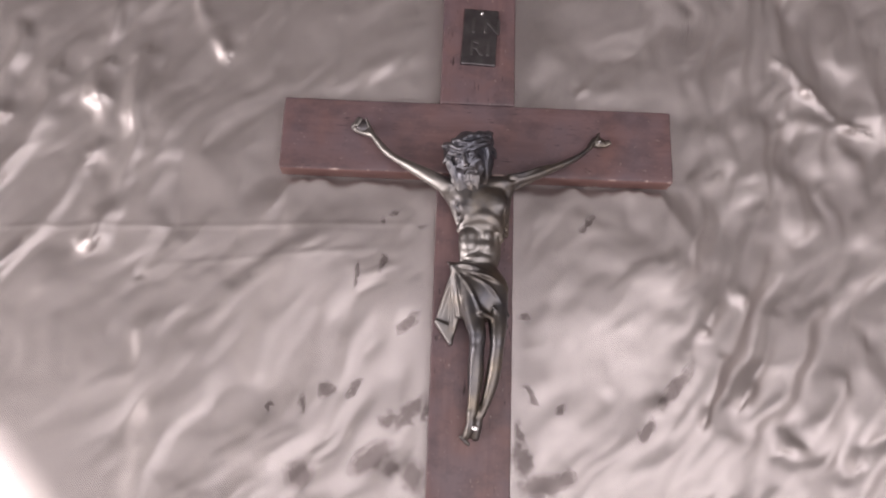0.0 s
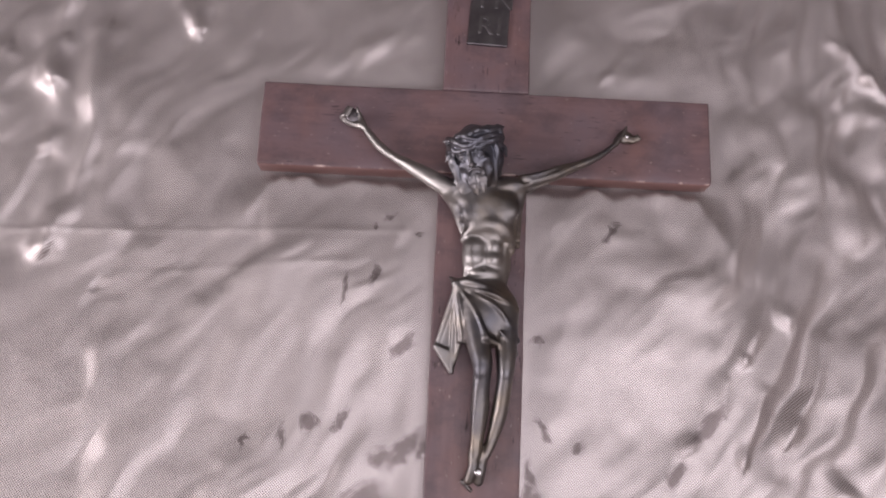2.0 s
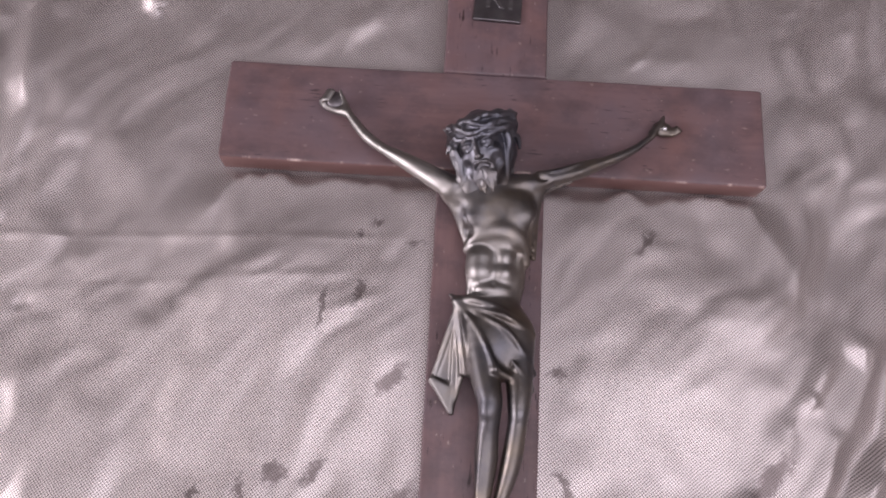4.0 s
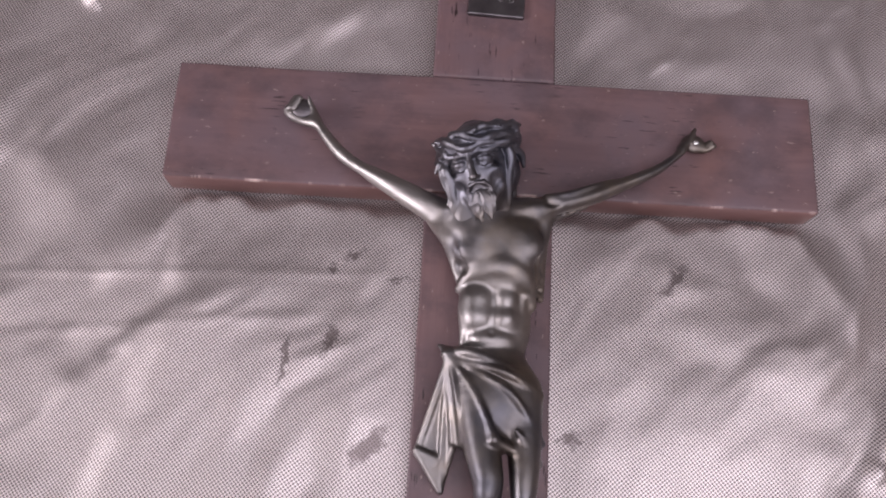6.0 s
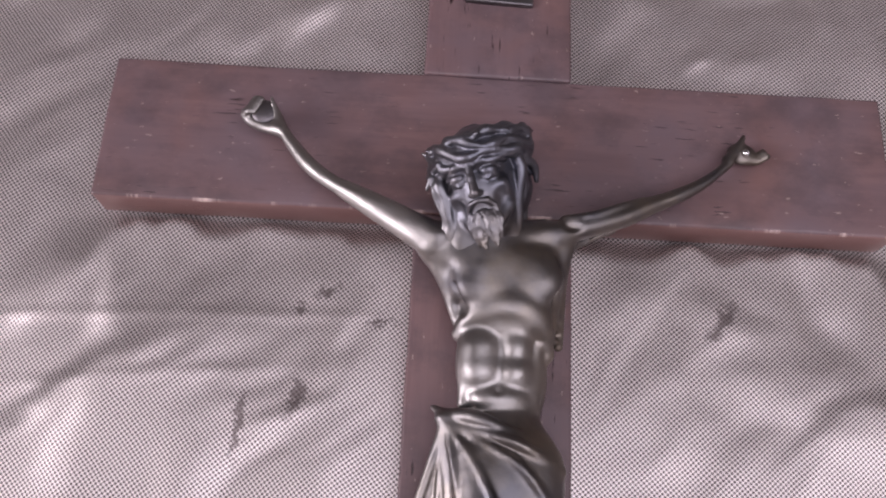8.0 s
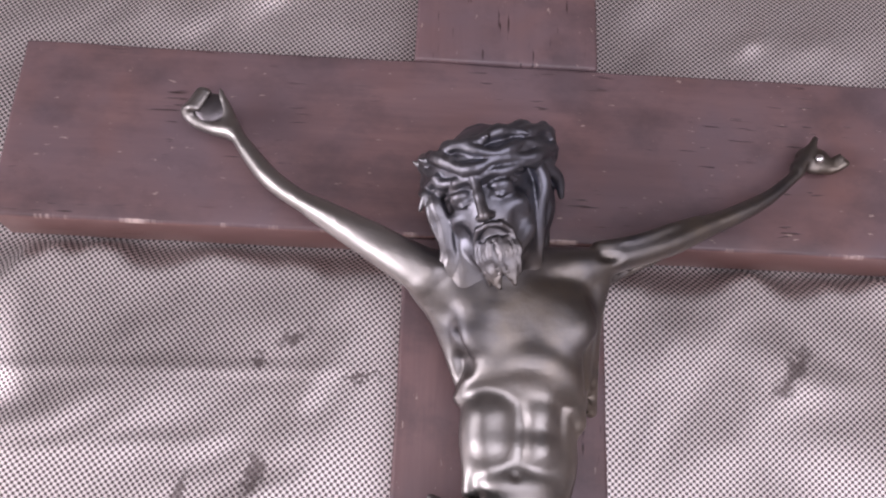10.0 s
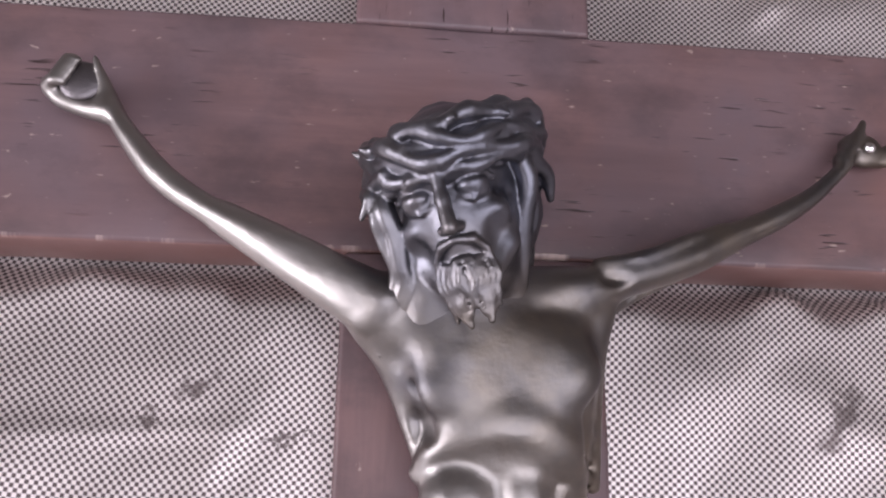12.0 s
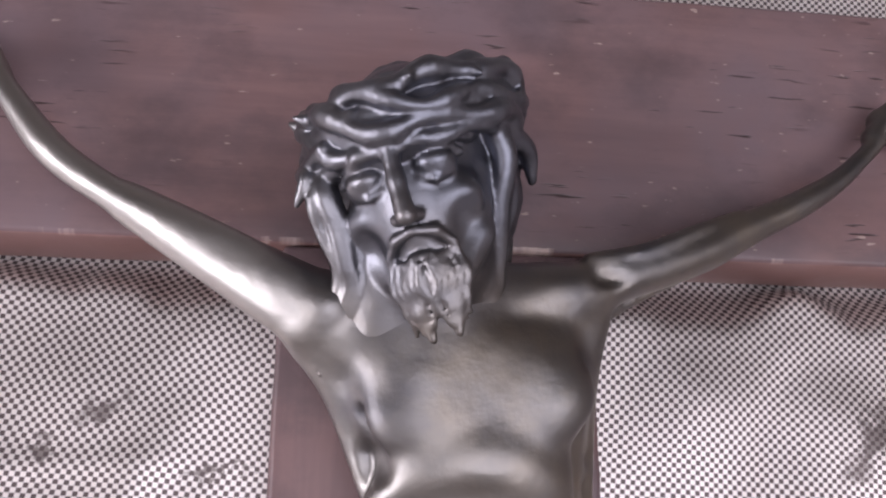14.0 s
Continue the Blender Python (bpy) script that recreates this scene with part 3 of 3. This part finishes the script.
def figure_body(c):
    # throat
    c.cone((-0.45, -1.8, 2.25), (-0.45, -3.0, 1.9), 0.48, 0.5, 0.3)
    c.cone((-0.2, -1.8, 2.0), (0.0, -2.9, 1.8), 0.5, 0.55, 0.3)
    # ribcage, waist and hips
    c.egg((0.2, -3.3, 1.55), (1.16, 1.1, 0.85), 0.3)
    c.egg((0.28, -4.0, 1.55), (1.02, 0.75, 0.78), 0.25)
    c.egg((0.22, -5.3, 1.4), (0.88, 1.3, 0.62), 0.2)
    c.egg((0.15, -6.9, 1.5), (0.98, 1.1, 0.75), 0.3)
    # breast muscles with the hollow of the breastbone between them
    c.egg((-0.38, -3.5, 2.12), (0.58, 0.5, 0.3), 0.16)
    c.egg((0.82, -3.35, 2.1), (0.5, 0.5, 0.3), 0.16)
    c.cone((0.26, -3.0, 2.72), (0.22, -4.0, 2.62), 0.2, 0.16, 0.2, cut=True)
    # arch of the ribs
    c.chain([((-0.78, -4.5, 1.7), 0.13), ((-0.58, -4.24, 1.95), 0.16), ((-0.2, -4.04, 2.1), 0.16), ((0.2, -3.96, 2.14), 0.15), ((0.62, -4.04, 2.06), 0.16),
             ((0.96, -4.35, 1.85), 0.16), ((1.1, -4.8, 1.55), 0.13)], 0.24)
    c.egg((0.16, -4.5, 2.38), (0.4, 0.2, 0.18), 0.22, cut=True)
    # belly: paired flat muscles, furrows between and across them, a fold under them
    for x, w in ((-0.3, 0.36), (0.4, 0.3)):
        c.egg((x, -4.76, 1.84), (w, 0.34, 0.3), 0.16)
        c.egg((x, -5.26, 1.84), (w, 0.3, 0.3), 0.16)
    c.egg((0.06, -5.8, 1.8), (0.6, 0.28, 0.3), 0.1)
    c.cone((0.06, -4.45, 2.3), (0.05, -5.55, 2.27), 0.1, 0.09, 0.1, cut=True)
    c.cone((-0.6, -5.58, 2.22), (0.62, -5.55, 2.22), 0.05, 0.05, 0.12, cut=True)
    c.egg((0.05, -5.68, 2.12), (0.07, 0.07, 0.12), 0.04, cut=True)
    c.cone((-0.56, -4.5, 1.8), (-0.6, -5.9, 1.7), 0.14, 0.14, 0.1)
    c.egg((-0.36, -5.02, 1.76), (0.42, 0.66, 0.38), 0.2)
    c.cone((0.82, -4.7, 1.75), (0.78, -5.9, 1.6), 0.12, 0.12, 0.1)
    # flanks: long back muscles and the side ribs
    c.chain([((-1.2, -2.95, 1.75), 0.2), ((-0.98, -3.7, 1.7), 0.14), ((-0.76, -4.35, 1.6), 0.1)], 0.07)
    c.cone((-0.88, -3.55, 2.12), (-0.72, -4.1, 2.06), 0.06, 0.06, 0.14, cut=True)
    c.chain([((1.3, -2.6, 1.7), 0.2), ((1.32, -3.6, 1.6), 0.13), ((1.32, -4.6, 1.45), 0.1)], 0.07)
    c.cone((1.14, -3.3, 2.12), (1.2, -4.3, 1.92), 0.07, 0.06, 0.12, cut=True)
    for i in range(4):
        y = -3.75 - 0.24 * i
        c.cone((1.02, y + 0.1, 1.98 - 0.05 * i), (1.26, y - 0.06, 1.72 - 0.05 * i), 0.07, 0.06, 0.05)
    # collar bones, shoulders and arms
    c.cone((-0.05, -2.72, 2.18), (-1.15, -2.55, 2.18), 0.1, 0.14, 0.15)
    c.cone((0.2, -2.68, 2.15), (1.2, -2.25, 2.05), 0.1, 0.14, 0.15)
    c.cone((-0.4, -3.15, 1.95), (-1.3, -2.72, 2.0), 0.42, 0.36, 0.22)
    c.cone((0.65, -3.0, 1.9), (1.2, -2.4, 1.8), 0.42, 0.3, 0.25)
    c.cone((-0.8, -3.6, 1.8), (-1.45, -2.75, 1.9), 0.2, 0.24, 0.18)
    c.cone((1.1, -3.6, 1.75), (1.4, -2.4, 1.8), 0.18, 0.22, 0.18)
    c.cone((-1.2, -2.5, 2.0), (0.9, -2.3, 1.95), 0.3, 0.3, 0.22)
    c.chain([((-1.3, -2.62, 2.05), 0.37), ((-1.75, -2.38, 2.02), 0.34), ((-2.2, -2.12, 1.95), 0.29), ((-2.65, -1.86, 1.9), 0.26), ((-3.05, -1.64, 1.85), 0.22),
             ((-3.5, -1.38, 1.76), 0.175), ((-3.93, -1.1, 1.7), 0.175), ((-4.25, -0.82, 1.66), 0.175), ((-4.6, -0.4, 1.6), 0.15), ((-4.88, -0.03, 1.55), 0.125), ((-5.03, 0.12, 1.5), 0.13)], 0.08)
    # long muscle of the upper arm and its furrow
    c.chain([((-1.4, -2.76, 2.1), 0.18), ((-2.05, -2.36, 2.05), 0.18), ((-2.6, -2.02, 1.95), 0.14), ((-3.2, -1.64, 1.8), 0.08)], 0.12)
    c.chain([((-1.55, -2.38, 2.25), 0.13), ((-2.15, -2.0, 2.12), 0.13), ((-2.8, -1.66, 1.95), 0.09)], 0.06)
    # broad flat underside that slopes from the ridge to the lower edge
    c.sheet((-1.25, -2.62, 2.32), (-1.55, -2.82, 2.14), (-3.3, -1.52, 1.74), 0.05, 0.22)
    c.sheet((-1.25, -2.62, 2.32), (-3.3, -1.52, 1.74), (-3.25, -1.46, 1.8), 0.05, 0.22)
    c.chain([((1.15, -2.35, 1.9), 0.34), ((1.6, -2.14, 1.9), 0.27), ((2.2, -1.94, 1.84), 0.235), ((2.7, -1.72, 1.75), 0.235), ((3.1, -1.5, 1.68), 0.215), ((3.5, -1.3, 1.62), 0.18),
             ((3.85, -1.13, 1.58), 0.165), ((4.2, -0.93, 1.53), 0.15), ((4.55, -0.7, 1.48), 0.125), ((4.9, -0.4, 1.43), 0.105), ((5.18, -0.13, 1.38), 0.105)], 0.08)
    c.chain([((1.35, -2.0, 2.08), 0.09), ((1.95, -1.86, 2.05), 0.09), ((2.6, -1.56, 1.92), 0.08), ((3.15, -1.3, 1.76), 0.06)], 0.06)
    c.chain([((1.35, -2.62, 1.72), 0.09), ((1.9, -2.28, 1.6), 0.07), ((2.5, -1.98, 1.5), 0.06)], 0.05)
    c.egg((1.55, -2.2, 2.22), (0.22, 0.1, 0.12), 0.08, cut=True)
    # palms, fingers, thumbs
    c.egg((-5.3, 0.3, 1.36), (0.36, 0.27, 0.16), 0.1)
    c.chain([((-4.92, -0.02, 1.52), 0.16), ((-5.3, 0.08, 1.45), 0.13), ((-5.62, 0.2, 1.46), 0.12), ((-5.77, 0.38, 1.52), 0.1)], 0.06)
    c.egg((-5.36, 0.42, 1.6), (0.24, 0.16, 0.13), 0.05, cut=True)
    for i in range(4):
        x, y = -5.78 + 0.05 * i, 0.3 + 0.11 * i
        c.chain([((-5.5, 0.16 + 0.12 * i, 1.38), 0.09), ((x, y, 1.46), 0.085), ((x + 0.1, y + 0.05, 1.66), 0.075), ((x + 0.24, y + 0.02, 1.68), 0.06)], 0.04, 4)
    c.chain([((-4.92, 0.02, 1.5), 0.15), ((-5.04, 0.32, 1.52), 0.12), ((-5.14, 0.56, 1.58), 0.075), ((-5.2, 0.74, 1.62), 0.04)], 0.06, 4)
    c.egg((5.5, 0.16, 1.27), (0.34, 0.27, 0.11), 0.1)
    for i in range(3):
        c.chain([((5.5, 0.0 + 0.07 * i, 1.25), 0.085), ((5.85, 0.0 + 0.08 * i, 1.22), 0.08), ((6.12 - 0.06 * i, 0.12 + 0.07 * i, 1.3), 0.055)], 0.04, 4)
    c.chain([((5.15, -0.06, 1.36), 0.13), ((5.38, 0.22, 1.34), 0.1), ((5.56, 0.56, 1.36), 0.055)], 0.06, 4)
    # thighs, knees, shins, feet
    c.chain([((-0.3, -7.0, 1.75), 0.6), ((-0.1, -8.3, 2.05), 0.46), ((0.08, -9.15, 2.25), 0.38), ((0.1, -9.6, 2.2), 0.33), ((0.08, -10.1, 2.0), 0.32),
             ((0.08, -10.8, 1.75), 0.34), ((0.05, -11.7, 1.6), 0.25), ((0.0, -12.4, 1.6), 0.19)], 0.15)
    c.egg((0.04, -9.46, 2.42), (0.22, 0.26, 0.16), 0.12)
    c.cone((-0.06, -9.9, 2.22), (-0.12, -12.3, 1.66), 0.1, 0.08, 0.1)
    c.chain([((0.85, -7.1, 1.7), 0.55), ((0.95, -8.4, 1.95), 0.42), ((0.95, -9.25, 2.1), 0.34), ((0.94, -9.7, 2.05), 0.29), ((0.9, -10.2, 1.86), 0.29),
             ((0.82, -10.9, 1.6), 0.3), ((0.6, -11.8, 1.45), 0.22), ((0.38, -12.4, 1.45), 0.18)], 0.15)
    c.egg((0.95, -9.52, 2.22), (0.18, 0.22, 0.15), 0.12)
    c.chain([((-0.1, -12.4, 1.58), 0.17), ((-0.06, -12.85, 1.55), 0.19), ((-0.2, -13.3, 1.36), 0.19)], 0.1)
    c.chain([((-0.1, -12.5, 1.62), 0.1), ((-0.18, -13.0, 1.58), 0.08), ((-0.3, -13.35, 1.38), 0.06)], 0.05)
    c.chain([((0.3, -12.4, 1.42), 0.17), ((0.22, -12.9, 1.4), 0.2), ((0.16, -13.35, 1.25), 0.18)], 0.1)
    for i in range(5):
        t = i / 4
        c.egg((-0.46 + 0.34 * t, -13.36 - 0.3 * t, 1.28), (0.055 + 0.02 * t, 0.1, 0.08), 0.03)
    # loincloth: wrapped hips, rolled belt, knot, radiating folds, hanging tail
    c.egg((0.27, -7.3, 1.6), (1.12, 1.3, 0.85), 0.15)
    c.chain([((-0.95, -6.2, 1.85), 0.16), ((-0.45, -6.22, 2.2), 0.15), ((0.1, -6.42, 2.3), 0.14), ((0.7, -6.7, 2.12), 0.14), ((1.12, -6.9, 1.7), 0.13)], 0.06)
    c.egg((-0.97, -6.25, 1.95), (0.2, 0.17, 0.18), 0.06)
    c.cone((-1.02, -6.15, 1.9), (-1.2, -6.02, 1.8), 0.12, 0.06, 0.05)
    folds = [((1.3, -7.15, 1.92), (0.4, -6.7, 2.42), 0.1), ((1.38, -8.3, 1.9), (0.5, -7.15, 2.46), 0.08), ((0.2, -8.3, 2.55), (-0.3, -7.2, 2.36), 0.07),
             ((-0.5, -8.35, 2.05), (-0.72, -7.3, 2.15), 0.08)]
    for end, mid, r in folds:
        c.chain([((-0.92, -6.35, 2.0), 0.09), (mid, r), (end, r + 0.02)], 0.07)
    c.chain([((0.7, -8.05, 2.4), 0.05), ((1.05, -8.45, 2.2), 0.09), ((1.3, -8.8, 1.9), 0.1)], 0.07)
    c.cone((0.15, -8.32, 2.5), (1.3, -8.75, 1.9), 0.1, 0.1, 0.1)
    c.sheet((-0.9, -6.4, 1.9), (1.15, -8.55, 1.85), (0.15, -8.3, 2.42), 0.1, 0.12)
    c.sheet((-0.9, -6.4, 1.9), (0.15, -8.3, 2.42), (-0.6, -8.4, 1.85), 0.1, 0.12)
    c.sheet((-1.0, -6.35, 1.85), (-1.62, -8.6, 1.35), (-1.0, -9.5, 1.3), 0.07, 0.05)
    c.sheet((-1.0, -6.35, 1.85), (-1.0, -9.5, 1.3), (-0.72, -8.4, 1.75), 0.07, 0.05)
    for end in ((-1.62, -8.6, 1.4), (-1.0, -9.5, 1.38), (-0.75, -8.35, 1.8)):
        c.cone((-0.98, -6.4, 1.95), end, 0.1, 0.09, 0.06)
    c.cone((-1.62, -8.6, 1.42), (-1.02, -9.5, 1.4), 0.1, 0.08, 0.05)
    c.sheet((-1.62, -8.55, 1.5), (-1.0, -9.5, 1.45), (-1.1, -8.75, 1.5), 0.08, 0.06)


def figure_head(c):
    o = np.array((-0.45, -1.3, 2.4))
    w = np.array((-0.24, -0.38, 0.89))
    w /= np.linalg.norm(w)
    v = np.array((-0.25, 1.0, 0.0))
    v -= w * (v @ w)
    v /= np.linalg.norm(v)
    u = np.cross(v, w)
    m = np.stack([u, v, w])
    at = lambda a, b, d: tuple(o + a * u + b * v + d * w)

    def egg(p, r, k=0.08, cut=False):
        c.egg(at(*p), r, k, m, cut)

    def cone(p, q, ra, rb, k=0.05, cut=False):
        c.cone(at(*p), at(*q), ra, rb, k, cut)

    # neck into the chest: a smooth flat side from the cheek down
    c.cone(at(0, -0.4, -0.2), (-0.15, -2.7, 1.8), 0.56, 0.5, 0.2)
    c.cone(at(-0.36, -0.5, 0.28), (-0.62, -2.75, 2.02), 0.42, 0.42, 0.2)
    c.cone(at(-0.5, -0.35, 0.3), (-0.86, -2.8, 2.16), 0.26, 0.22, 0.15)
    c.cone(at(0.3, -0.5, 0.0), (0.28, -2.7, 1.95), 0.35, 0.3, 0.2)
    c.sheet((-1.0, -2.0, 2.5), (-0.96, -3.15, 1.88), (-0.5, -3.15, 2.1), 0.06, 0.1)
    c.sheet((-1.0, -2.0, 2.5), (-0.5, -3.15, 2.1), (-0.62, -2.05, 2.84), 0.06, 0.1)
    egg((0.03, 0.22, -0.25), (0.86, 0.9, 1.05), 0.1)
    egg((0, -0.35, 0.2), (0.64, 1.02, 0.84), 0.15)
    egg((0, 0.42, 0.62), (0.58, 0.35, 0.42), 0.12)
    # brow, eyes, nose, cheeks
    for s in (-1, 1):
        cone((0.1 * s, 0.24, 1.02), (0.3 * s, 0.24, 0.98), 0.06, 0.06, 0.1)
        cone((0.3 * s, 0.24, 0.98), (0.54 * s, 0.06, 0.76), 0.06, 0.05, 0.1)
        egg((0.3 * s, 0.0, 1.13), (0.22, 0.17, 0.13), 0.1, True)
        # heavy lowered lid over the ball, a bag under it
        egg((0.31 * s, 0.0, 0.84), (0.2, 0.15, 0.17), 0.03)
        egg((0.31 * s, 0.04, 0.88), (0.19, 0.11, 0.15), 0.02)
        cone((0.16 * s, -0.09, 0.96), (0.31 * s, -0.12, 0.97), 0.03, 0.035, 0.03)
        cone((0.31 * s, -0.12, 0.97), (0.46 * s, -0.07, 0.86), 0.035, 0.025, 0.03)
        egg((0.43 * s, -0.32, 0.68), (0.2, 0.2, 0.18), 0.15)
        egg((0.5 * s, -0.66, 0.84), (0.12, 0.24, 0.1), 0.18, True)
        egg((0.09 * s, -0.37, 1.12), (0.07, 0.06, 0.08), 0.05)
    cone((0, 0.3, 1.02), (0, -0.05, 1.13), 0.08, 0.08, 0.06)
    cone((0, -0.05, 1.13), (0.01, -0.35, 1.24), 0.08, 0.095, 0.06)
    # thin moustache, open lips, forked beard
    for s in (-1, 1):
        cone((0.03 * s, -0.5, 1.1), (0.18 * s, -0.54, 1.04), 0.05, 0.055, 0.03)
        cone((0.18 * s, -0.54, 1.04), (0.29 * s, -0.68, 0.94), 0.055, 0.045, 0.03)
        cone((0.29 * s, -0.68, 0.94), (0.31 * s, -0.95, 0.9), 0.045, 0.04, 0.03)
    cone((-0.08, -0.74, 1.02), (0.08, -0.74, 1.02), 0.055, 0.055, 0.03)
    cone((-0.1, -0.64, 1.13), (0.1, -0.64, 1.13), 0.05, 0.05, 0.03, True)
    cone((-0.08, -0.84, 1.12), (0.08, -0.84, 1.12), 0.04, 0.04, 0.04, True)
    rng = random.Random(5)

    def strand(points, k=0.03, fine=4):
        c.chain([(at(*p), r) for p, r in points], k, fine)

    for s in (-1, 1):
        cone((0.1 * s, -0.88, 0.95), (0.15 * s, -1.2, 0.95), 0.14, 0.1, 0.05)
        cone((0.15 * s, -1.2, 0.95), (0.12 * s, -1.46, 1.0), 0.1, 0.04, 0.04)
        cone((0.6 * s, -0.15, 0.3), (0.47 * s, -0.7, 0.52), 0.12, 0.14, 0.08)
        cone((0.47 * s, -0.7, 0.52), (0.2 * s, -1.02, 0.8), 0.14, 0.13, 0.08)
        # curled wisps of the beard
        for i in range(9):
            p = 0.04 + 0.032 * i
            wave = 0.045 * (-1) ** i
            strand([((p * s, -0.8 + 0.25 * p, 1.1 - 0.6 * p), 0.034), (((p + wave) * s, -0.98, 1.1 - 0.5 * p), 0.042), (((p - wave * 0.6) * s, -1.14, 1.08 - 0.45 * p), 0.036),
                    (((0.75 * p + 0.04) * s, -1.3 - 0.1 * rng.random(), 1.05 - 0.35 * p), 0.022)], 0.012)
    # hair: thin wavy locks from the temple to the shoulder on one side, a full mass on the other
    egg((-0.62, -0.02, 0.02), (0.28, 0.66, 0.5), 0.1)
    for i in range(4):
        side = 0.08 * (i - 1.5)
        sway = rng.uniform(-0.03, 0.03)
        dip = 0.05 * abs(i - 1.5)
        c.chain([(at(-0.72, 0.45, 0.5 - 0.15 * i), 0.1), ((-1.34 - side * 0.7, -1.66 + sway, 2.84 - dip), 0.075), ((-1.2 - side + sway, -2.0, 2.74 - dip), 0.065), ((-1.08 - side - sway, -2.28, 2.6 - dip), 0.07),
                 ((-1.06 - side * 0.8 + sway, -2.48, 2.48 - dip), 0.065), ((-1.13 - side * 1.2, -2.75, 2.32 - dip), 0.065), ((-1.17 - side, -3.1 - 0.1 * (i % 2), 2.1 - dip), 0.045)], 0.025, 6)
    c.chain([(at(-0.66, 0.0, 0.0), 0.26), ((-0.98, -2.3, 2.3), 0.2), ((-1.02, -2.95, 1.98), 0.18)], 0.12, 5)
    egg((0.6, -0.15, -0.2), (0.3, 0.75, 0.55), 0.1)
    for i in range(7):
        d = 0.3 - 0.14 * i
        sway = rng.uniform(-0.06, 0.06)
        strand([((0.78, 0.45, d), 0.12), ((0.86 + sway, -0.05, d), 0.12), ((0.74 - sway, -0.5, d - 0.05), 0.11), ((0.52 + sway, -0.98, d - 0.15), 0.08), ((0.48, -1.25, d - 0.2), 0.04)], 0.03, 5)
    # crown of long thorny stems wound about one another
    strand([((0.07 + 0.9 * math.cos(2 * math.pi * i / 24), 0.5, -0.12 + 0.98 * math.sin(2 * math.pi * i / 24)), 0.2) for i in range(25)], 0.05, 2)
    for j in range(8):
        path = []
        for i in range(41):
            a = 2 * math.pi * i / 40
            tw = a + 2 * math.pi * j / 8 + 0.35 * math.sin(3 * a + j)
            rr = 0.13 * math.cos(tw) + 0.03 * math.sin(5 * a + 2 * j)
            path.append((0.07 + (0.94 + rr) * math.cos(a), 0.5 + 0.3 * math.sin(tw) + 0.05 * math.sin(7 * a + 3 * j), -0.12 + (1.03 + rr) * math.sin(a)))
        thick = [0.085 + 0.02 * math.sin(2 * i + j) + (0.02 if j % 3 == 0 else 0) for i in range(41)]
        strand(list(zip(path, thick)), 0.015, 2)
    for i in range(11):
        a = 2 * math.pi * (i + 0.3) / 11
        h = rng.uniform(-0.25, 0.28)
        p = (0.07 + 1.05 * math.cos(a), 0.5 + h, -0.12 + 1.16 * math.sin(a))
        cone(p, (p[0] * 1.1, p[1] + 0.14 * rng.uniform(-1, 1), p[2] * 1.08), 0.07, 0.025, 0.03)
    # loose stem ends that stick out at both sides
    c.chain([(at(-0.6, 0.42, 0.85), 0.08), (at(-0.95, 0.3, 0.45), 0.085), ((-1.5, -1.55, 2.8), 0.07), ((-1.57, -1.78, 2.72), 0.035)], 0.02)
    c.chain([(at(0.5, 0.75, 0.6), 0.1), ((0.35, -0.3, 2.75), 0.1), ((0.56, -0.16, 2.45), 0.05)], 0.03)
    c.chain([(at(0.85, 0.3, 0.4), 0.1), ((0.6, -1.0, 2.55), 0.1), ((0.72, -1.25, 2.3), 0.05)], 0.03)
    # top of the skull with combed hair
    for i in range(12):
        a = math.pi * i / 11
        cone((0.72 * math.cos(a), 0.75, -0.25 + 0.75 * math.sin(a)), (0.1 * math.cos(a), 1.06, -0.3), 0.11, 0.1, 0.04)


def bronze_figure():
    body = Clay((-6.4, -14.0, 0.85), (6.5, 0.95, 3.2), 0.05)
    figure_body(body)
    head = Clay((-2.2, -3.9, 0.9), (1.4, 0.5, 4.5), 0.028)
    figure_head(head)
    v1, f1 = body.surface()
    v2, f2 = head.surface()
    verts, faces = np.concatenate([v1, v2]) * CM, np.concatenate([f1, f2 + len(v1)])
    mesh = bpy.data.meshes.new("figure")
    mesh.from_pydata(verts.tolist(), [], faces.tolist())
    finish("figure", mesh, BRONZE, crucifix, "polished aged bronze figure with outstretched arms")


bronze_figure()
dome("nail", 5.56, 0.13, 1.42, 0.085, STEEL, "bright round nail head", 0.7)
dome("nail", 0.12, -13.02, 1.72, 0.14, STEEL, "bright round nail head", 0.45)
dome("nail", -5.34, 0.4, 1.58, 0.29, PEWTER, "dark flat nail head", 0.25)
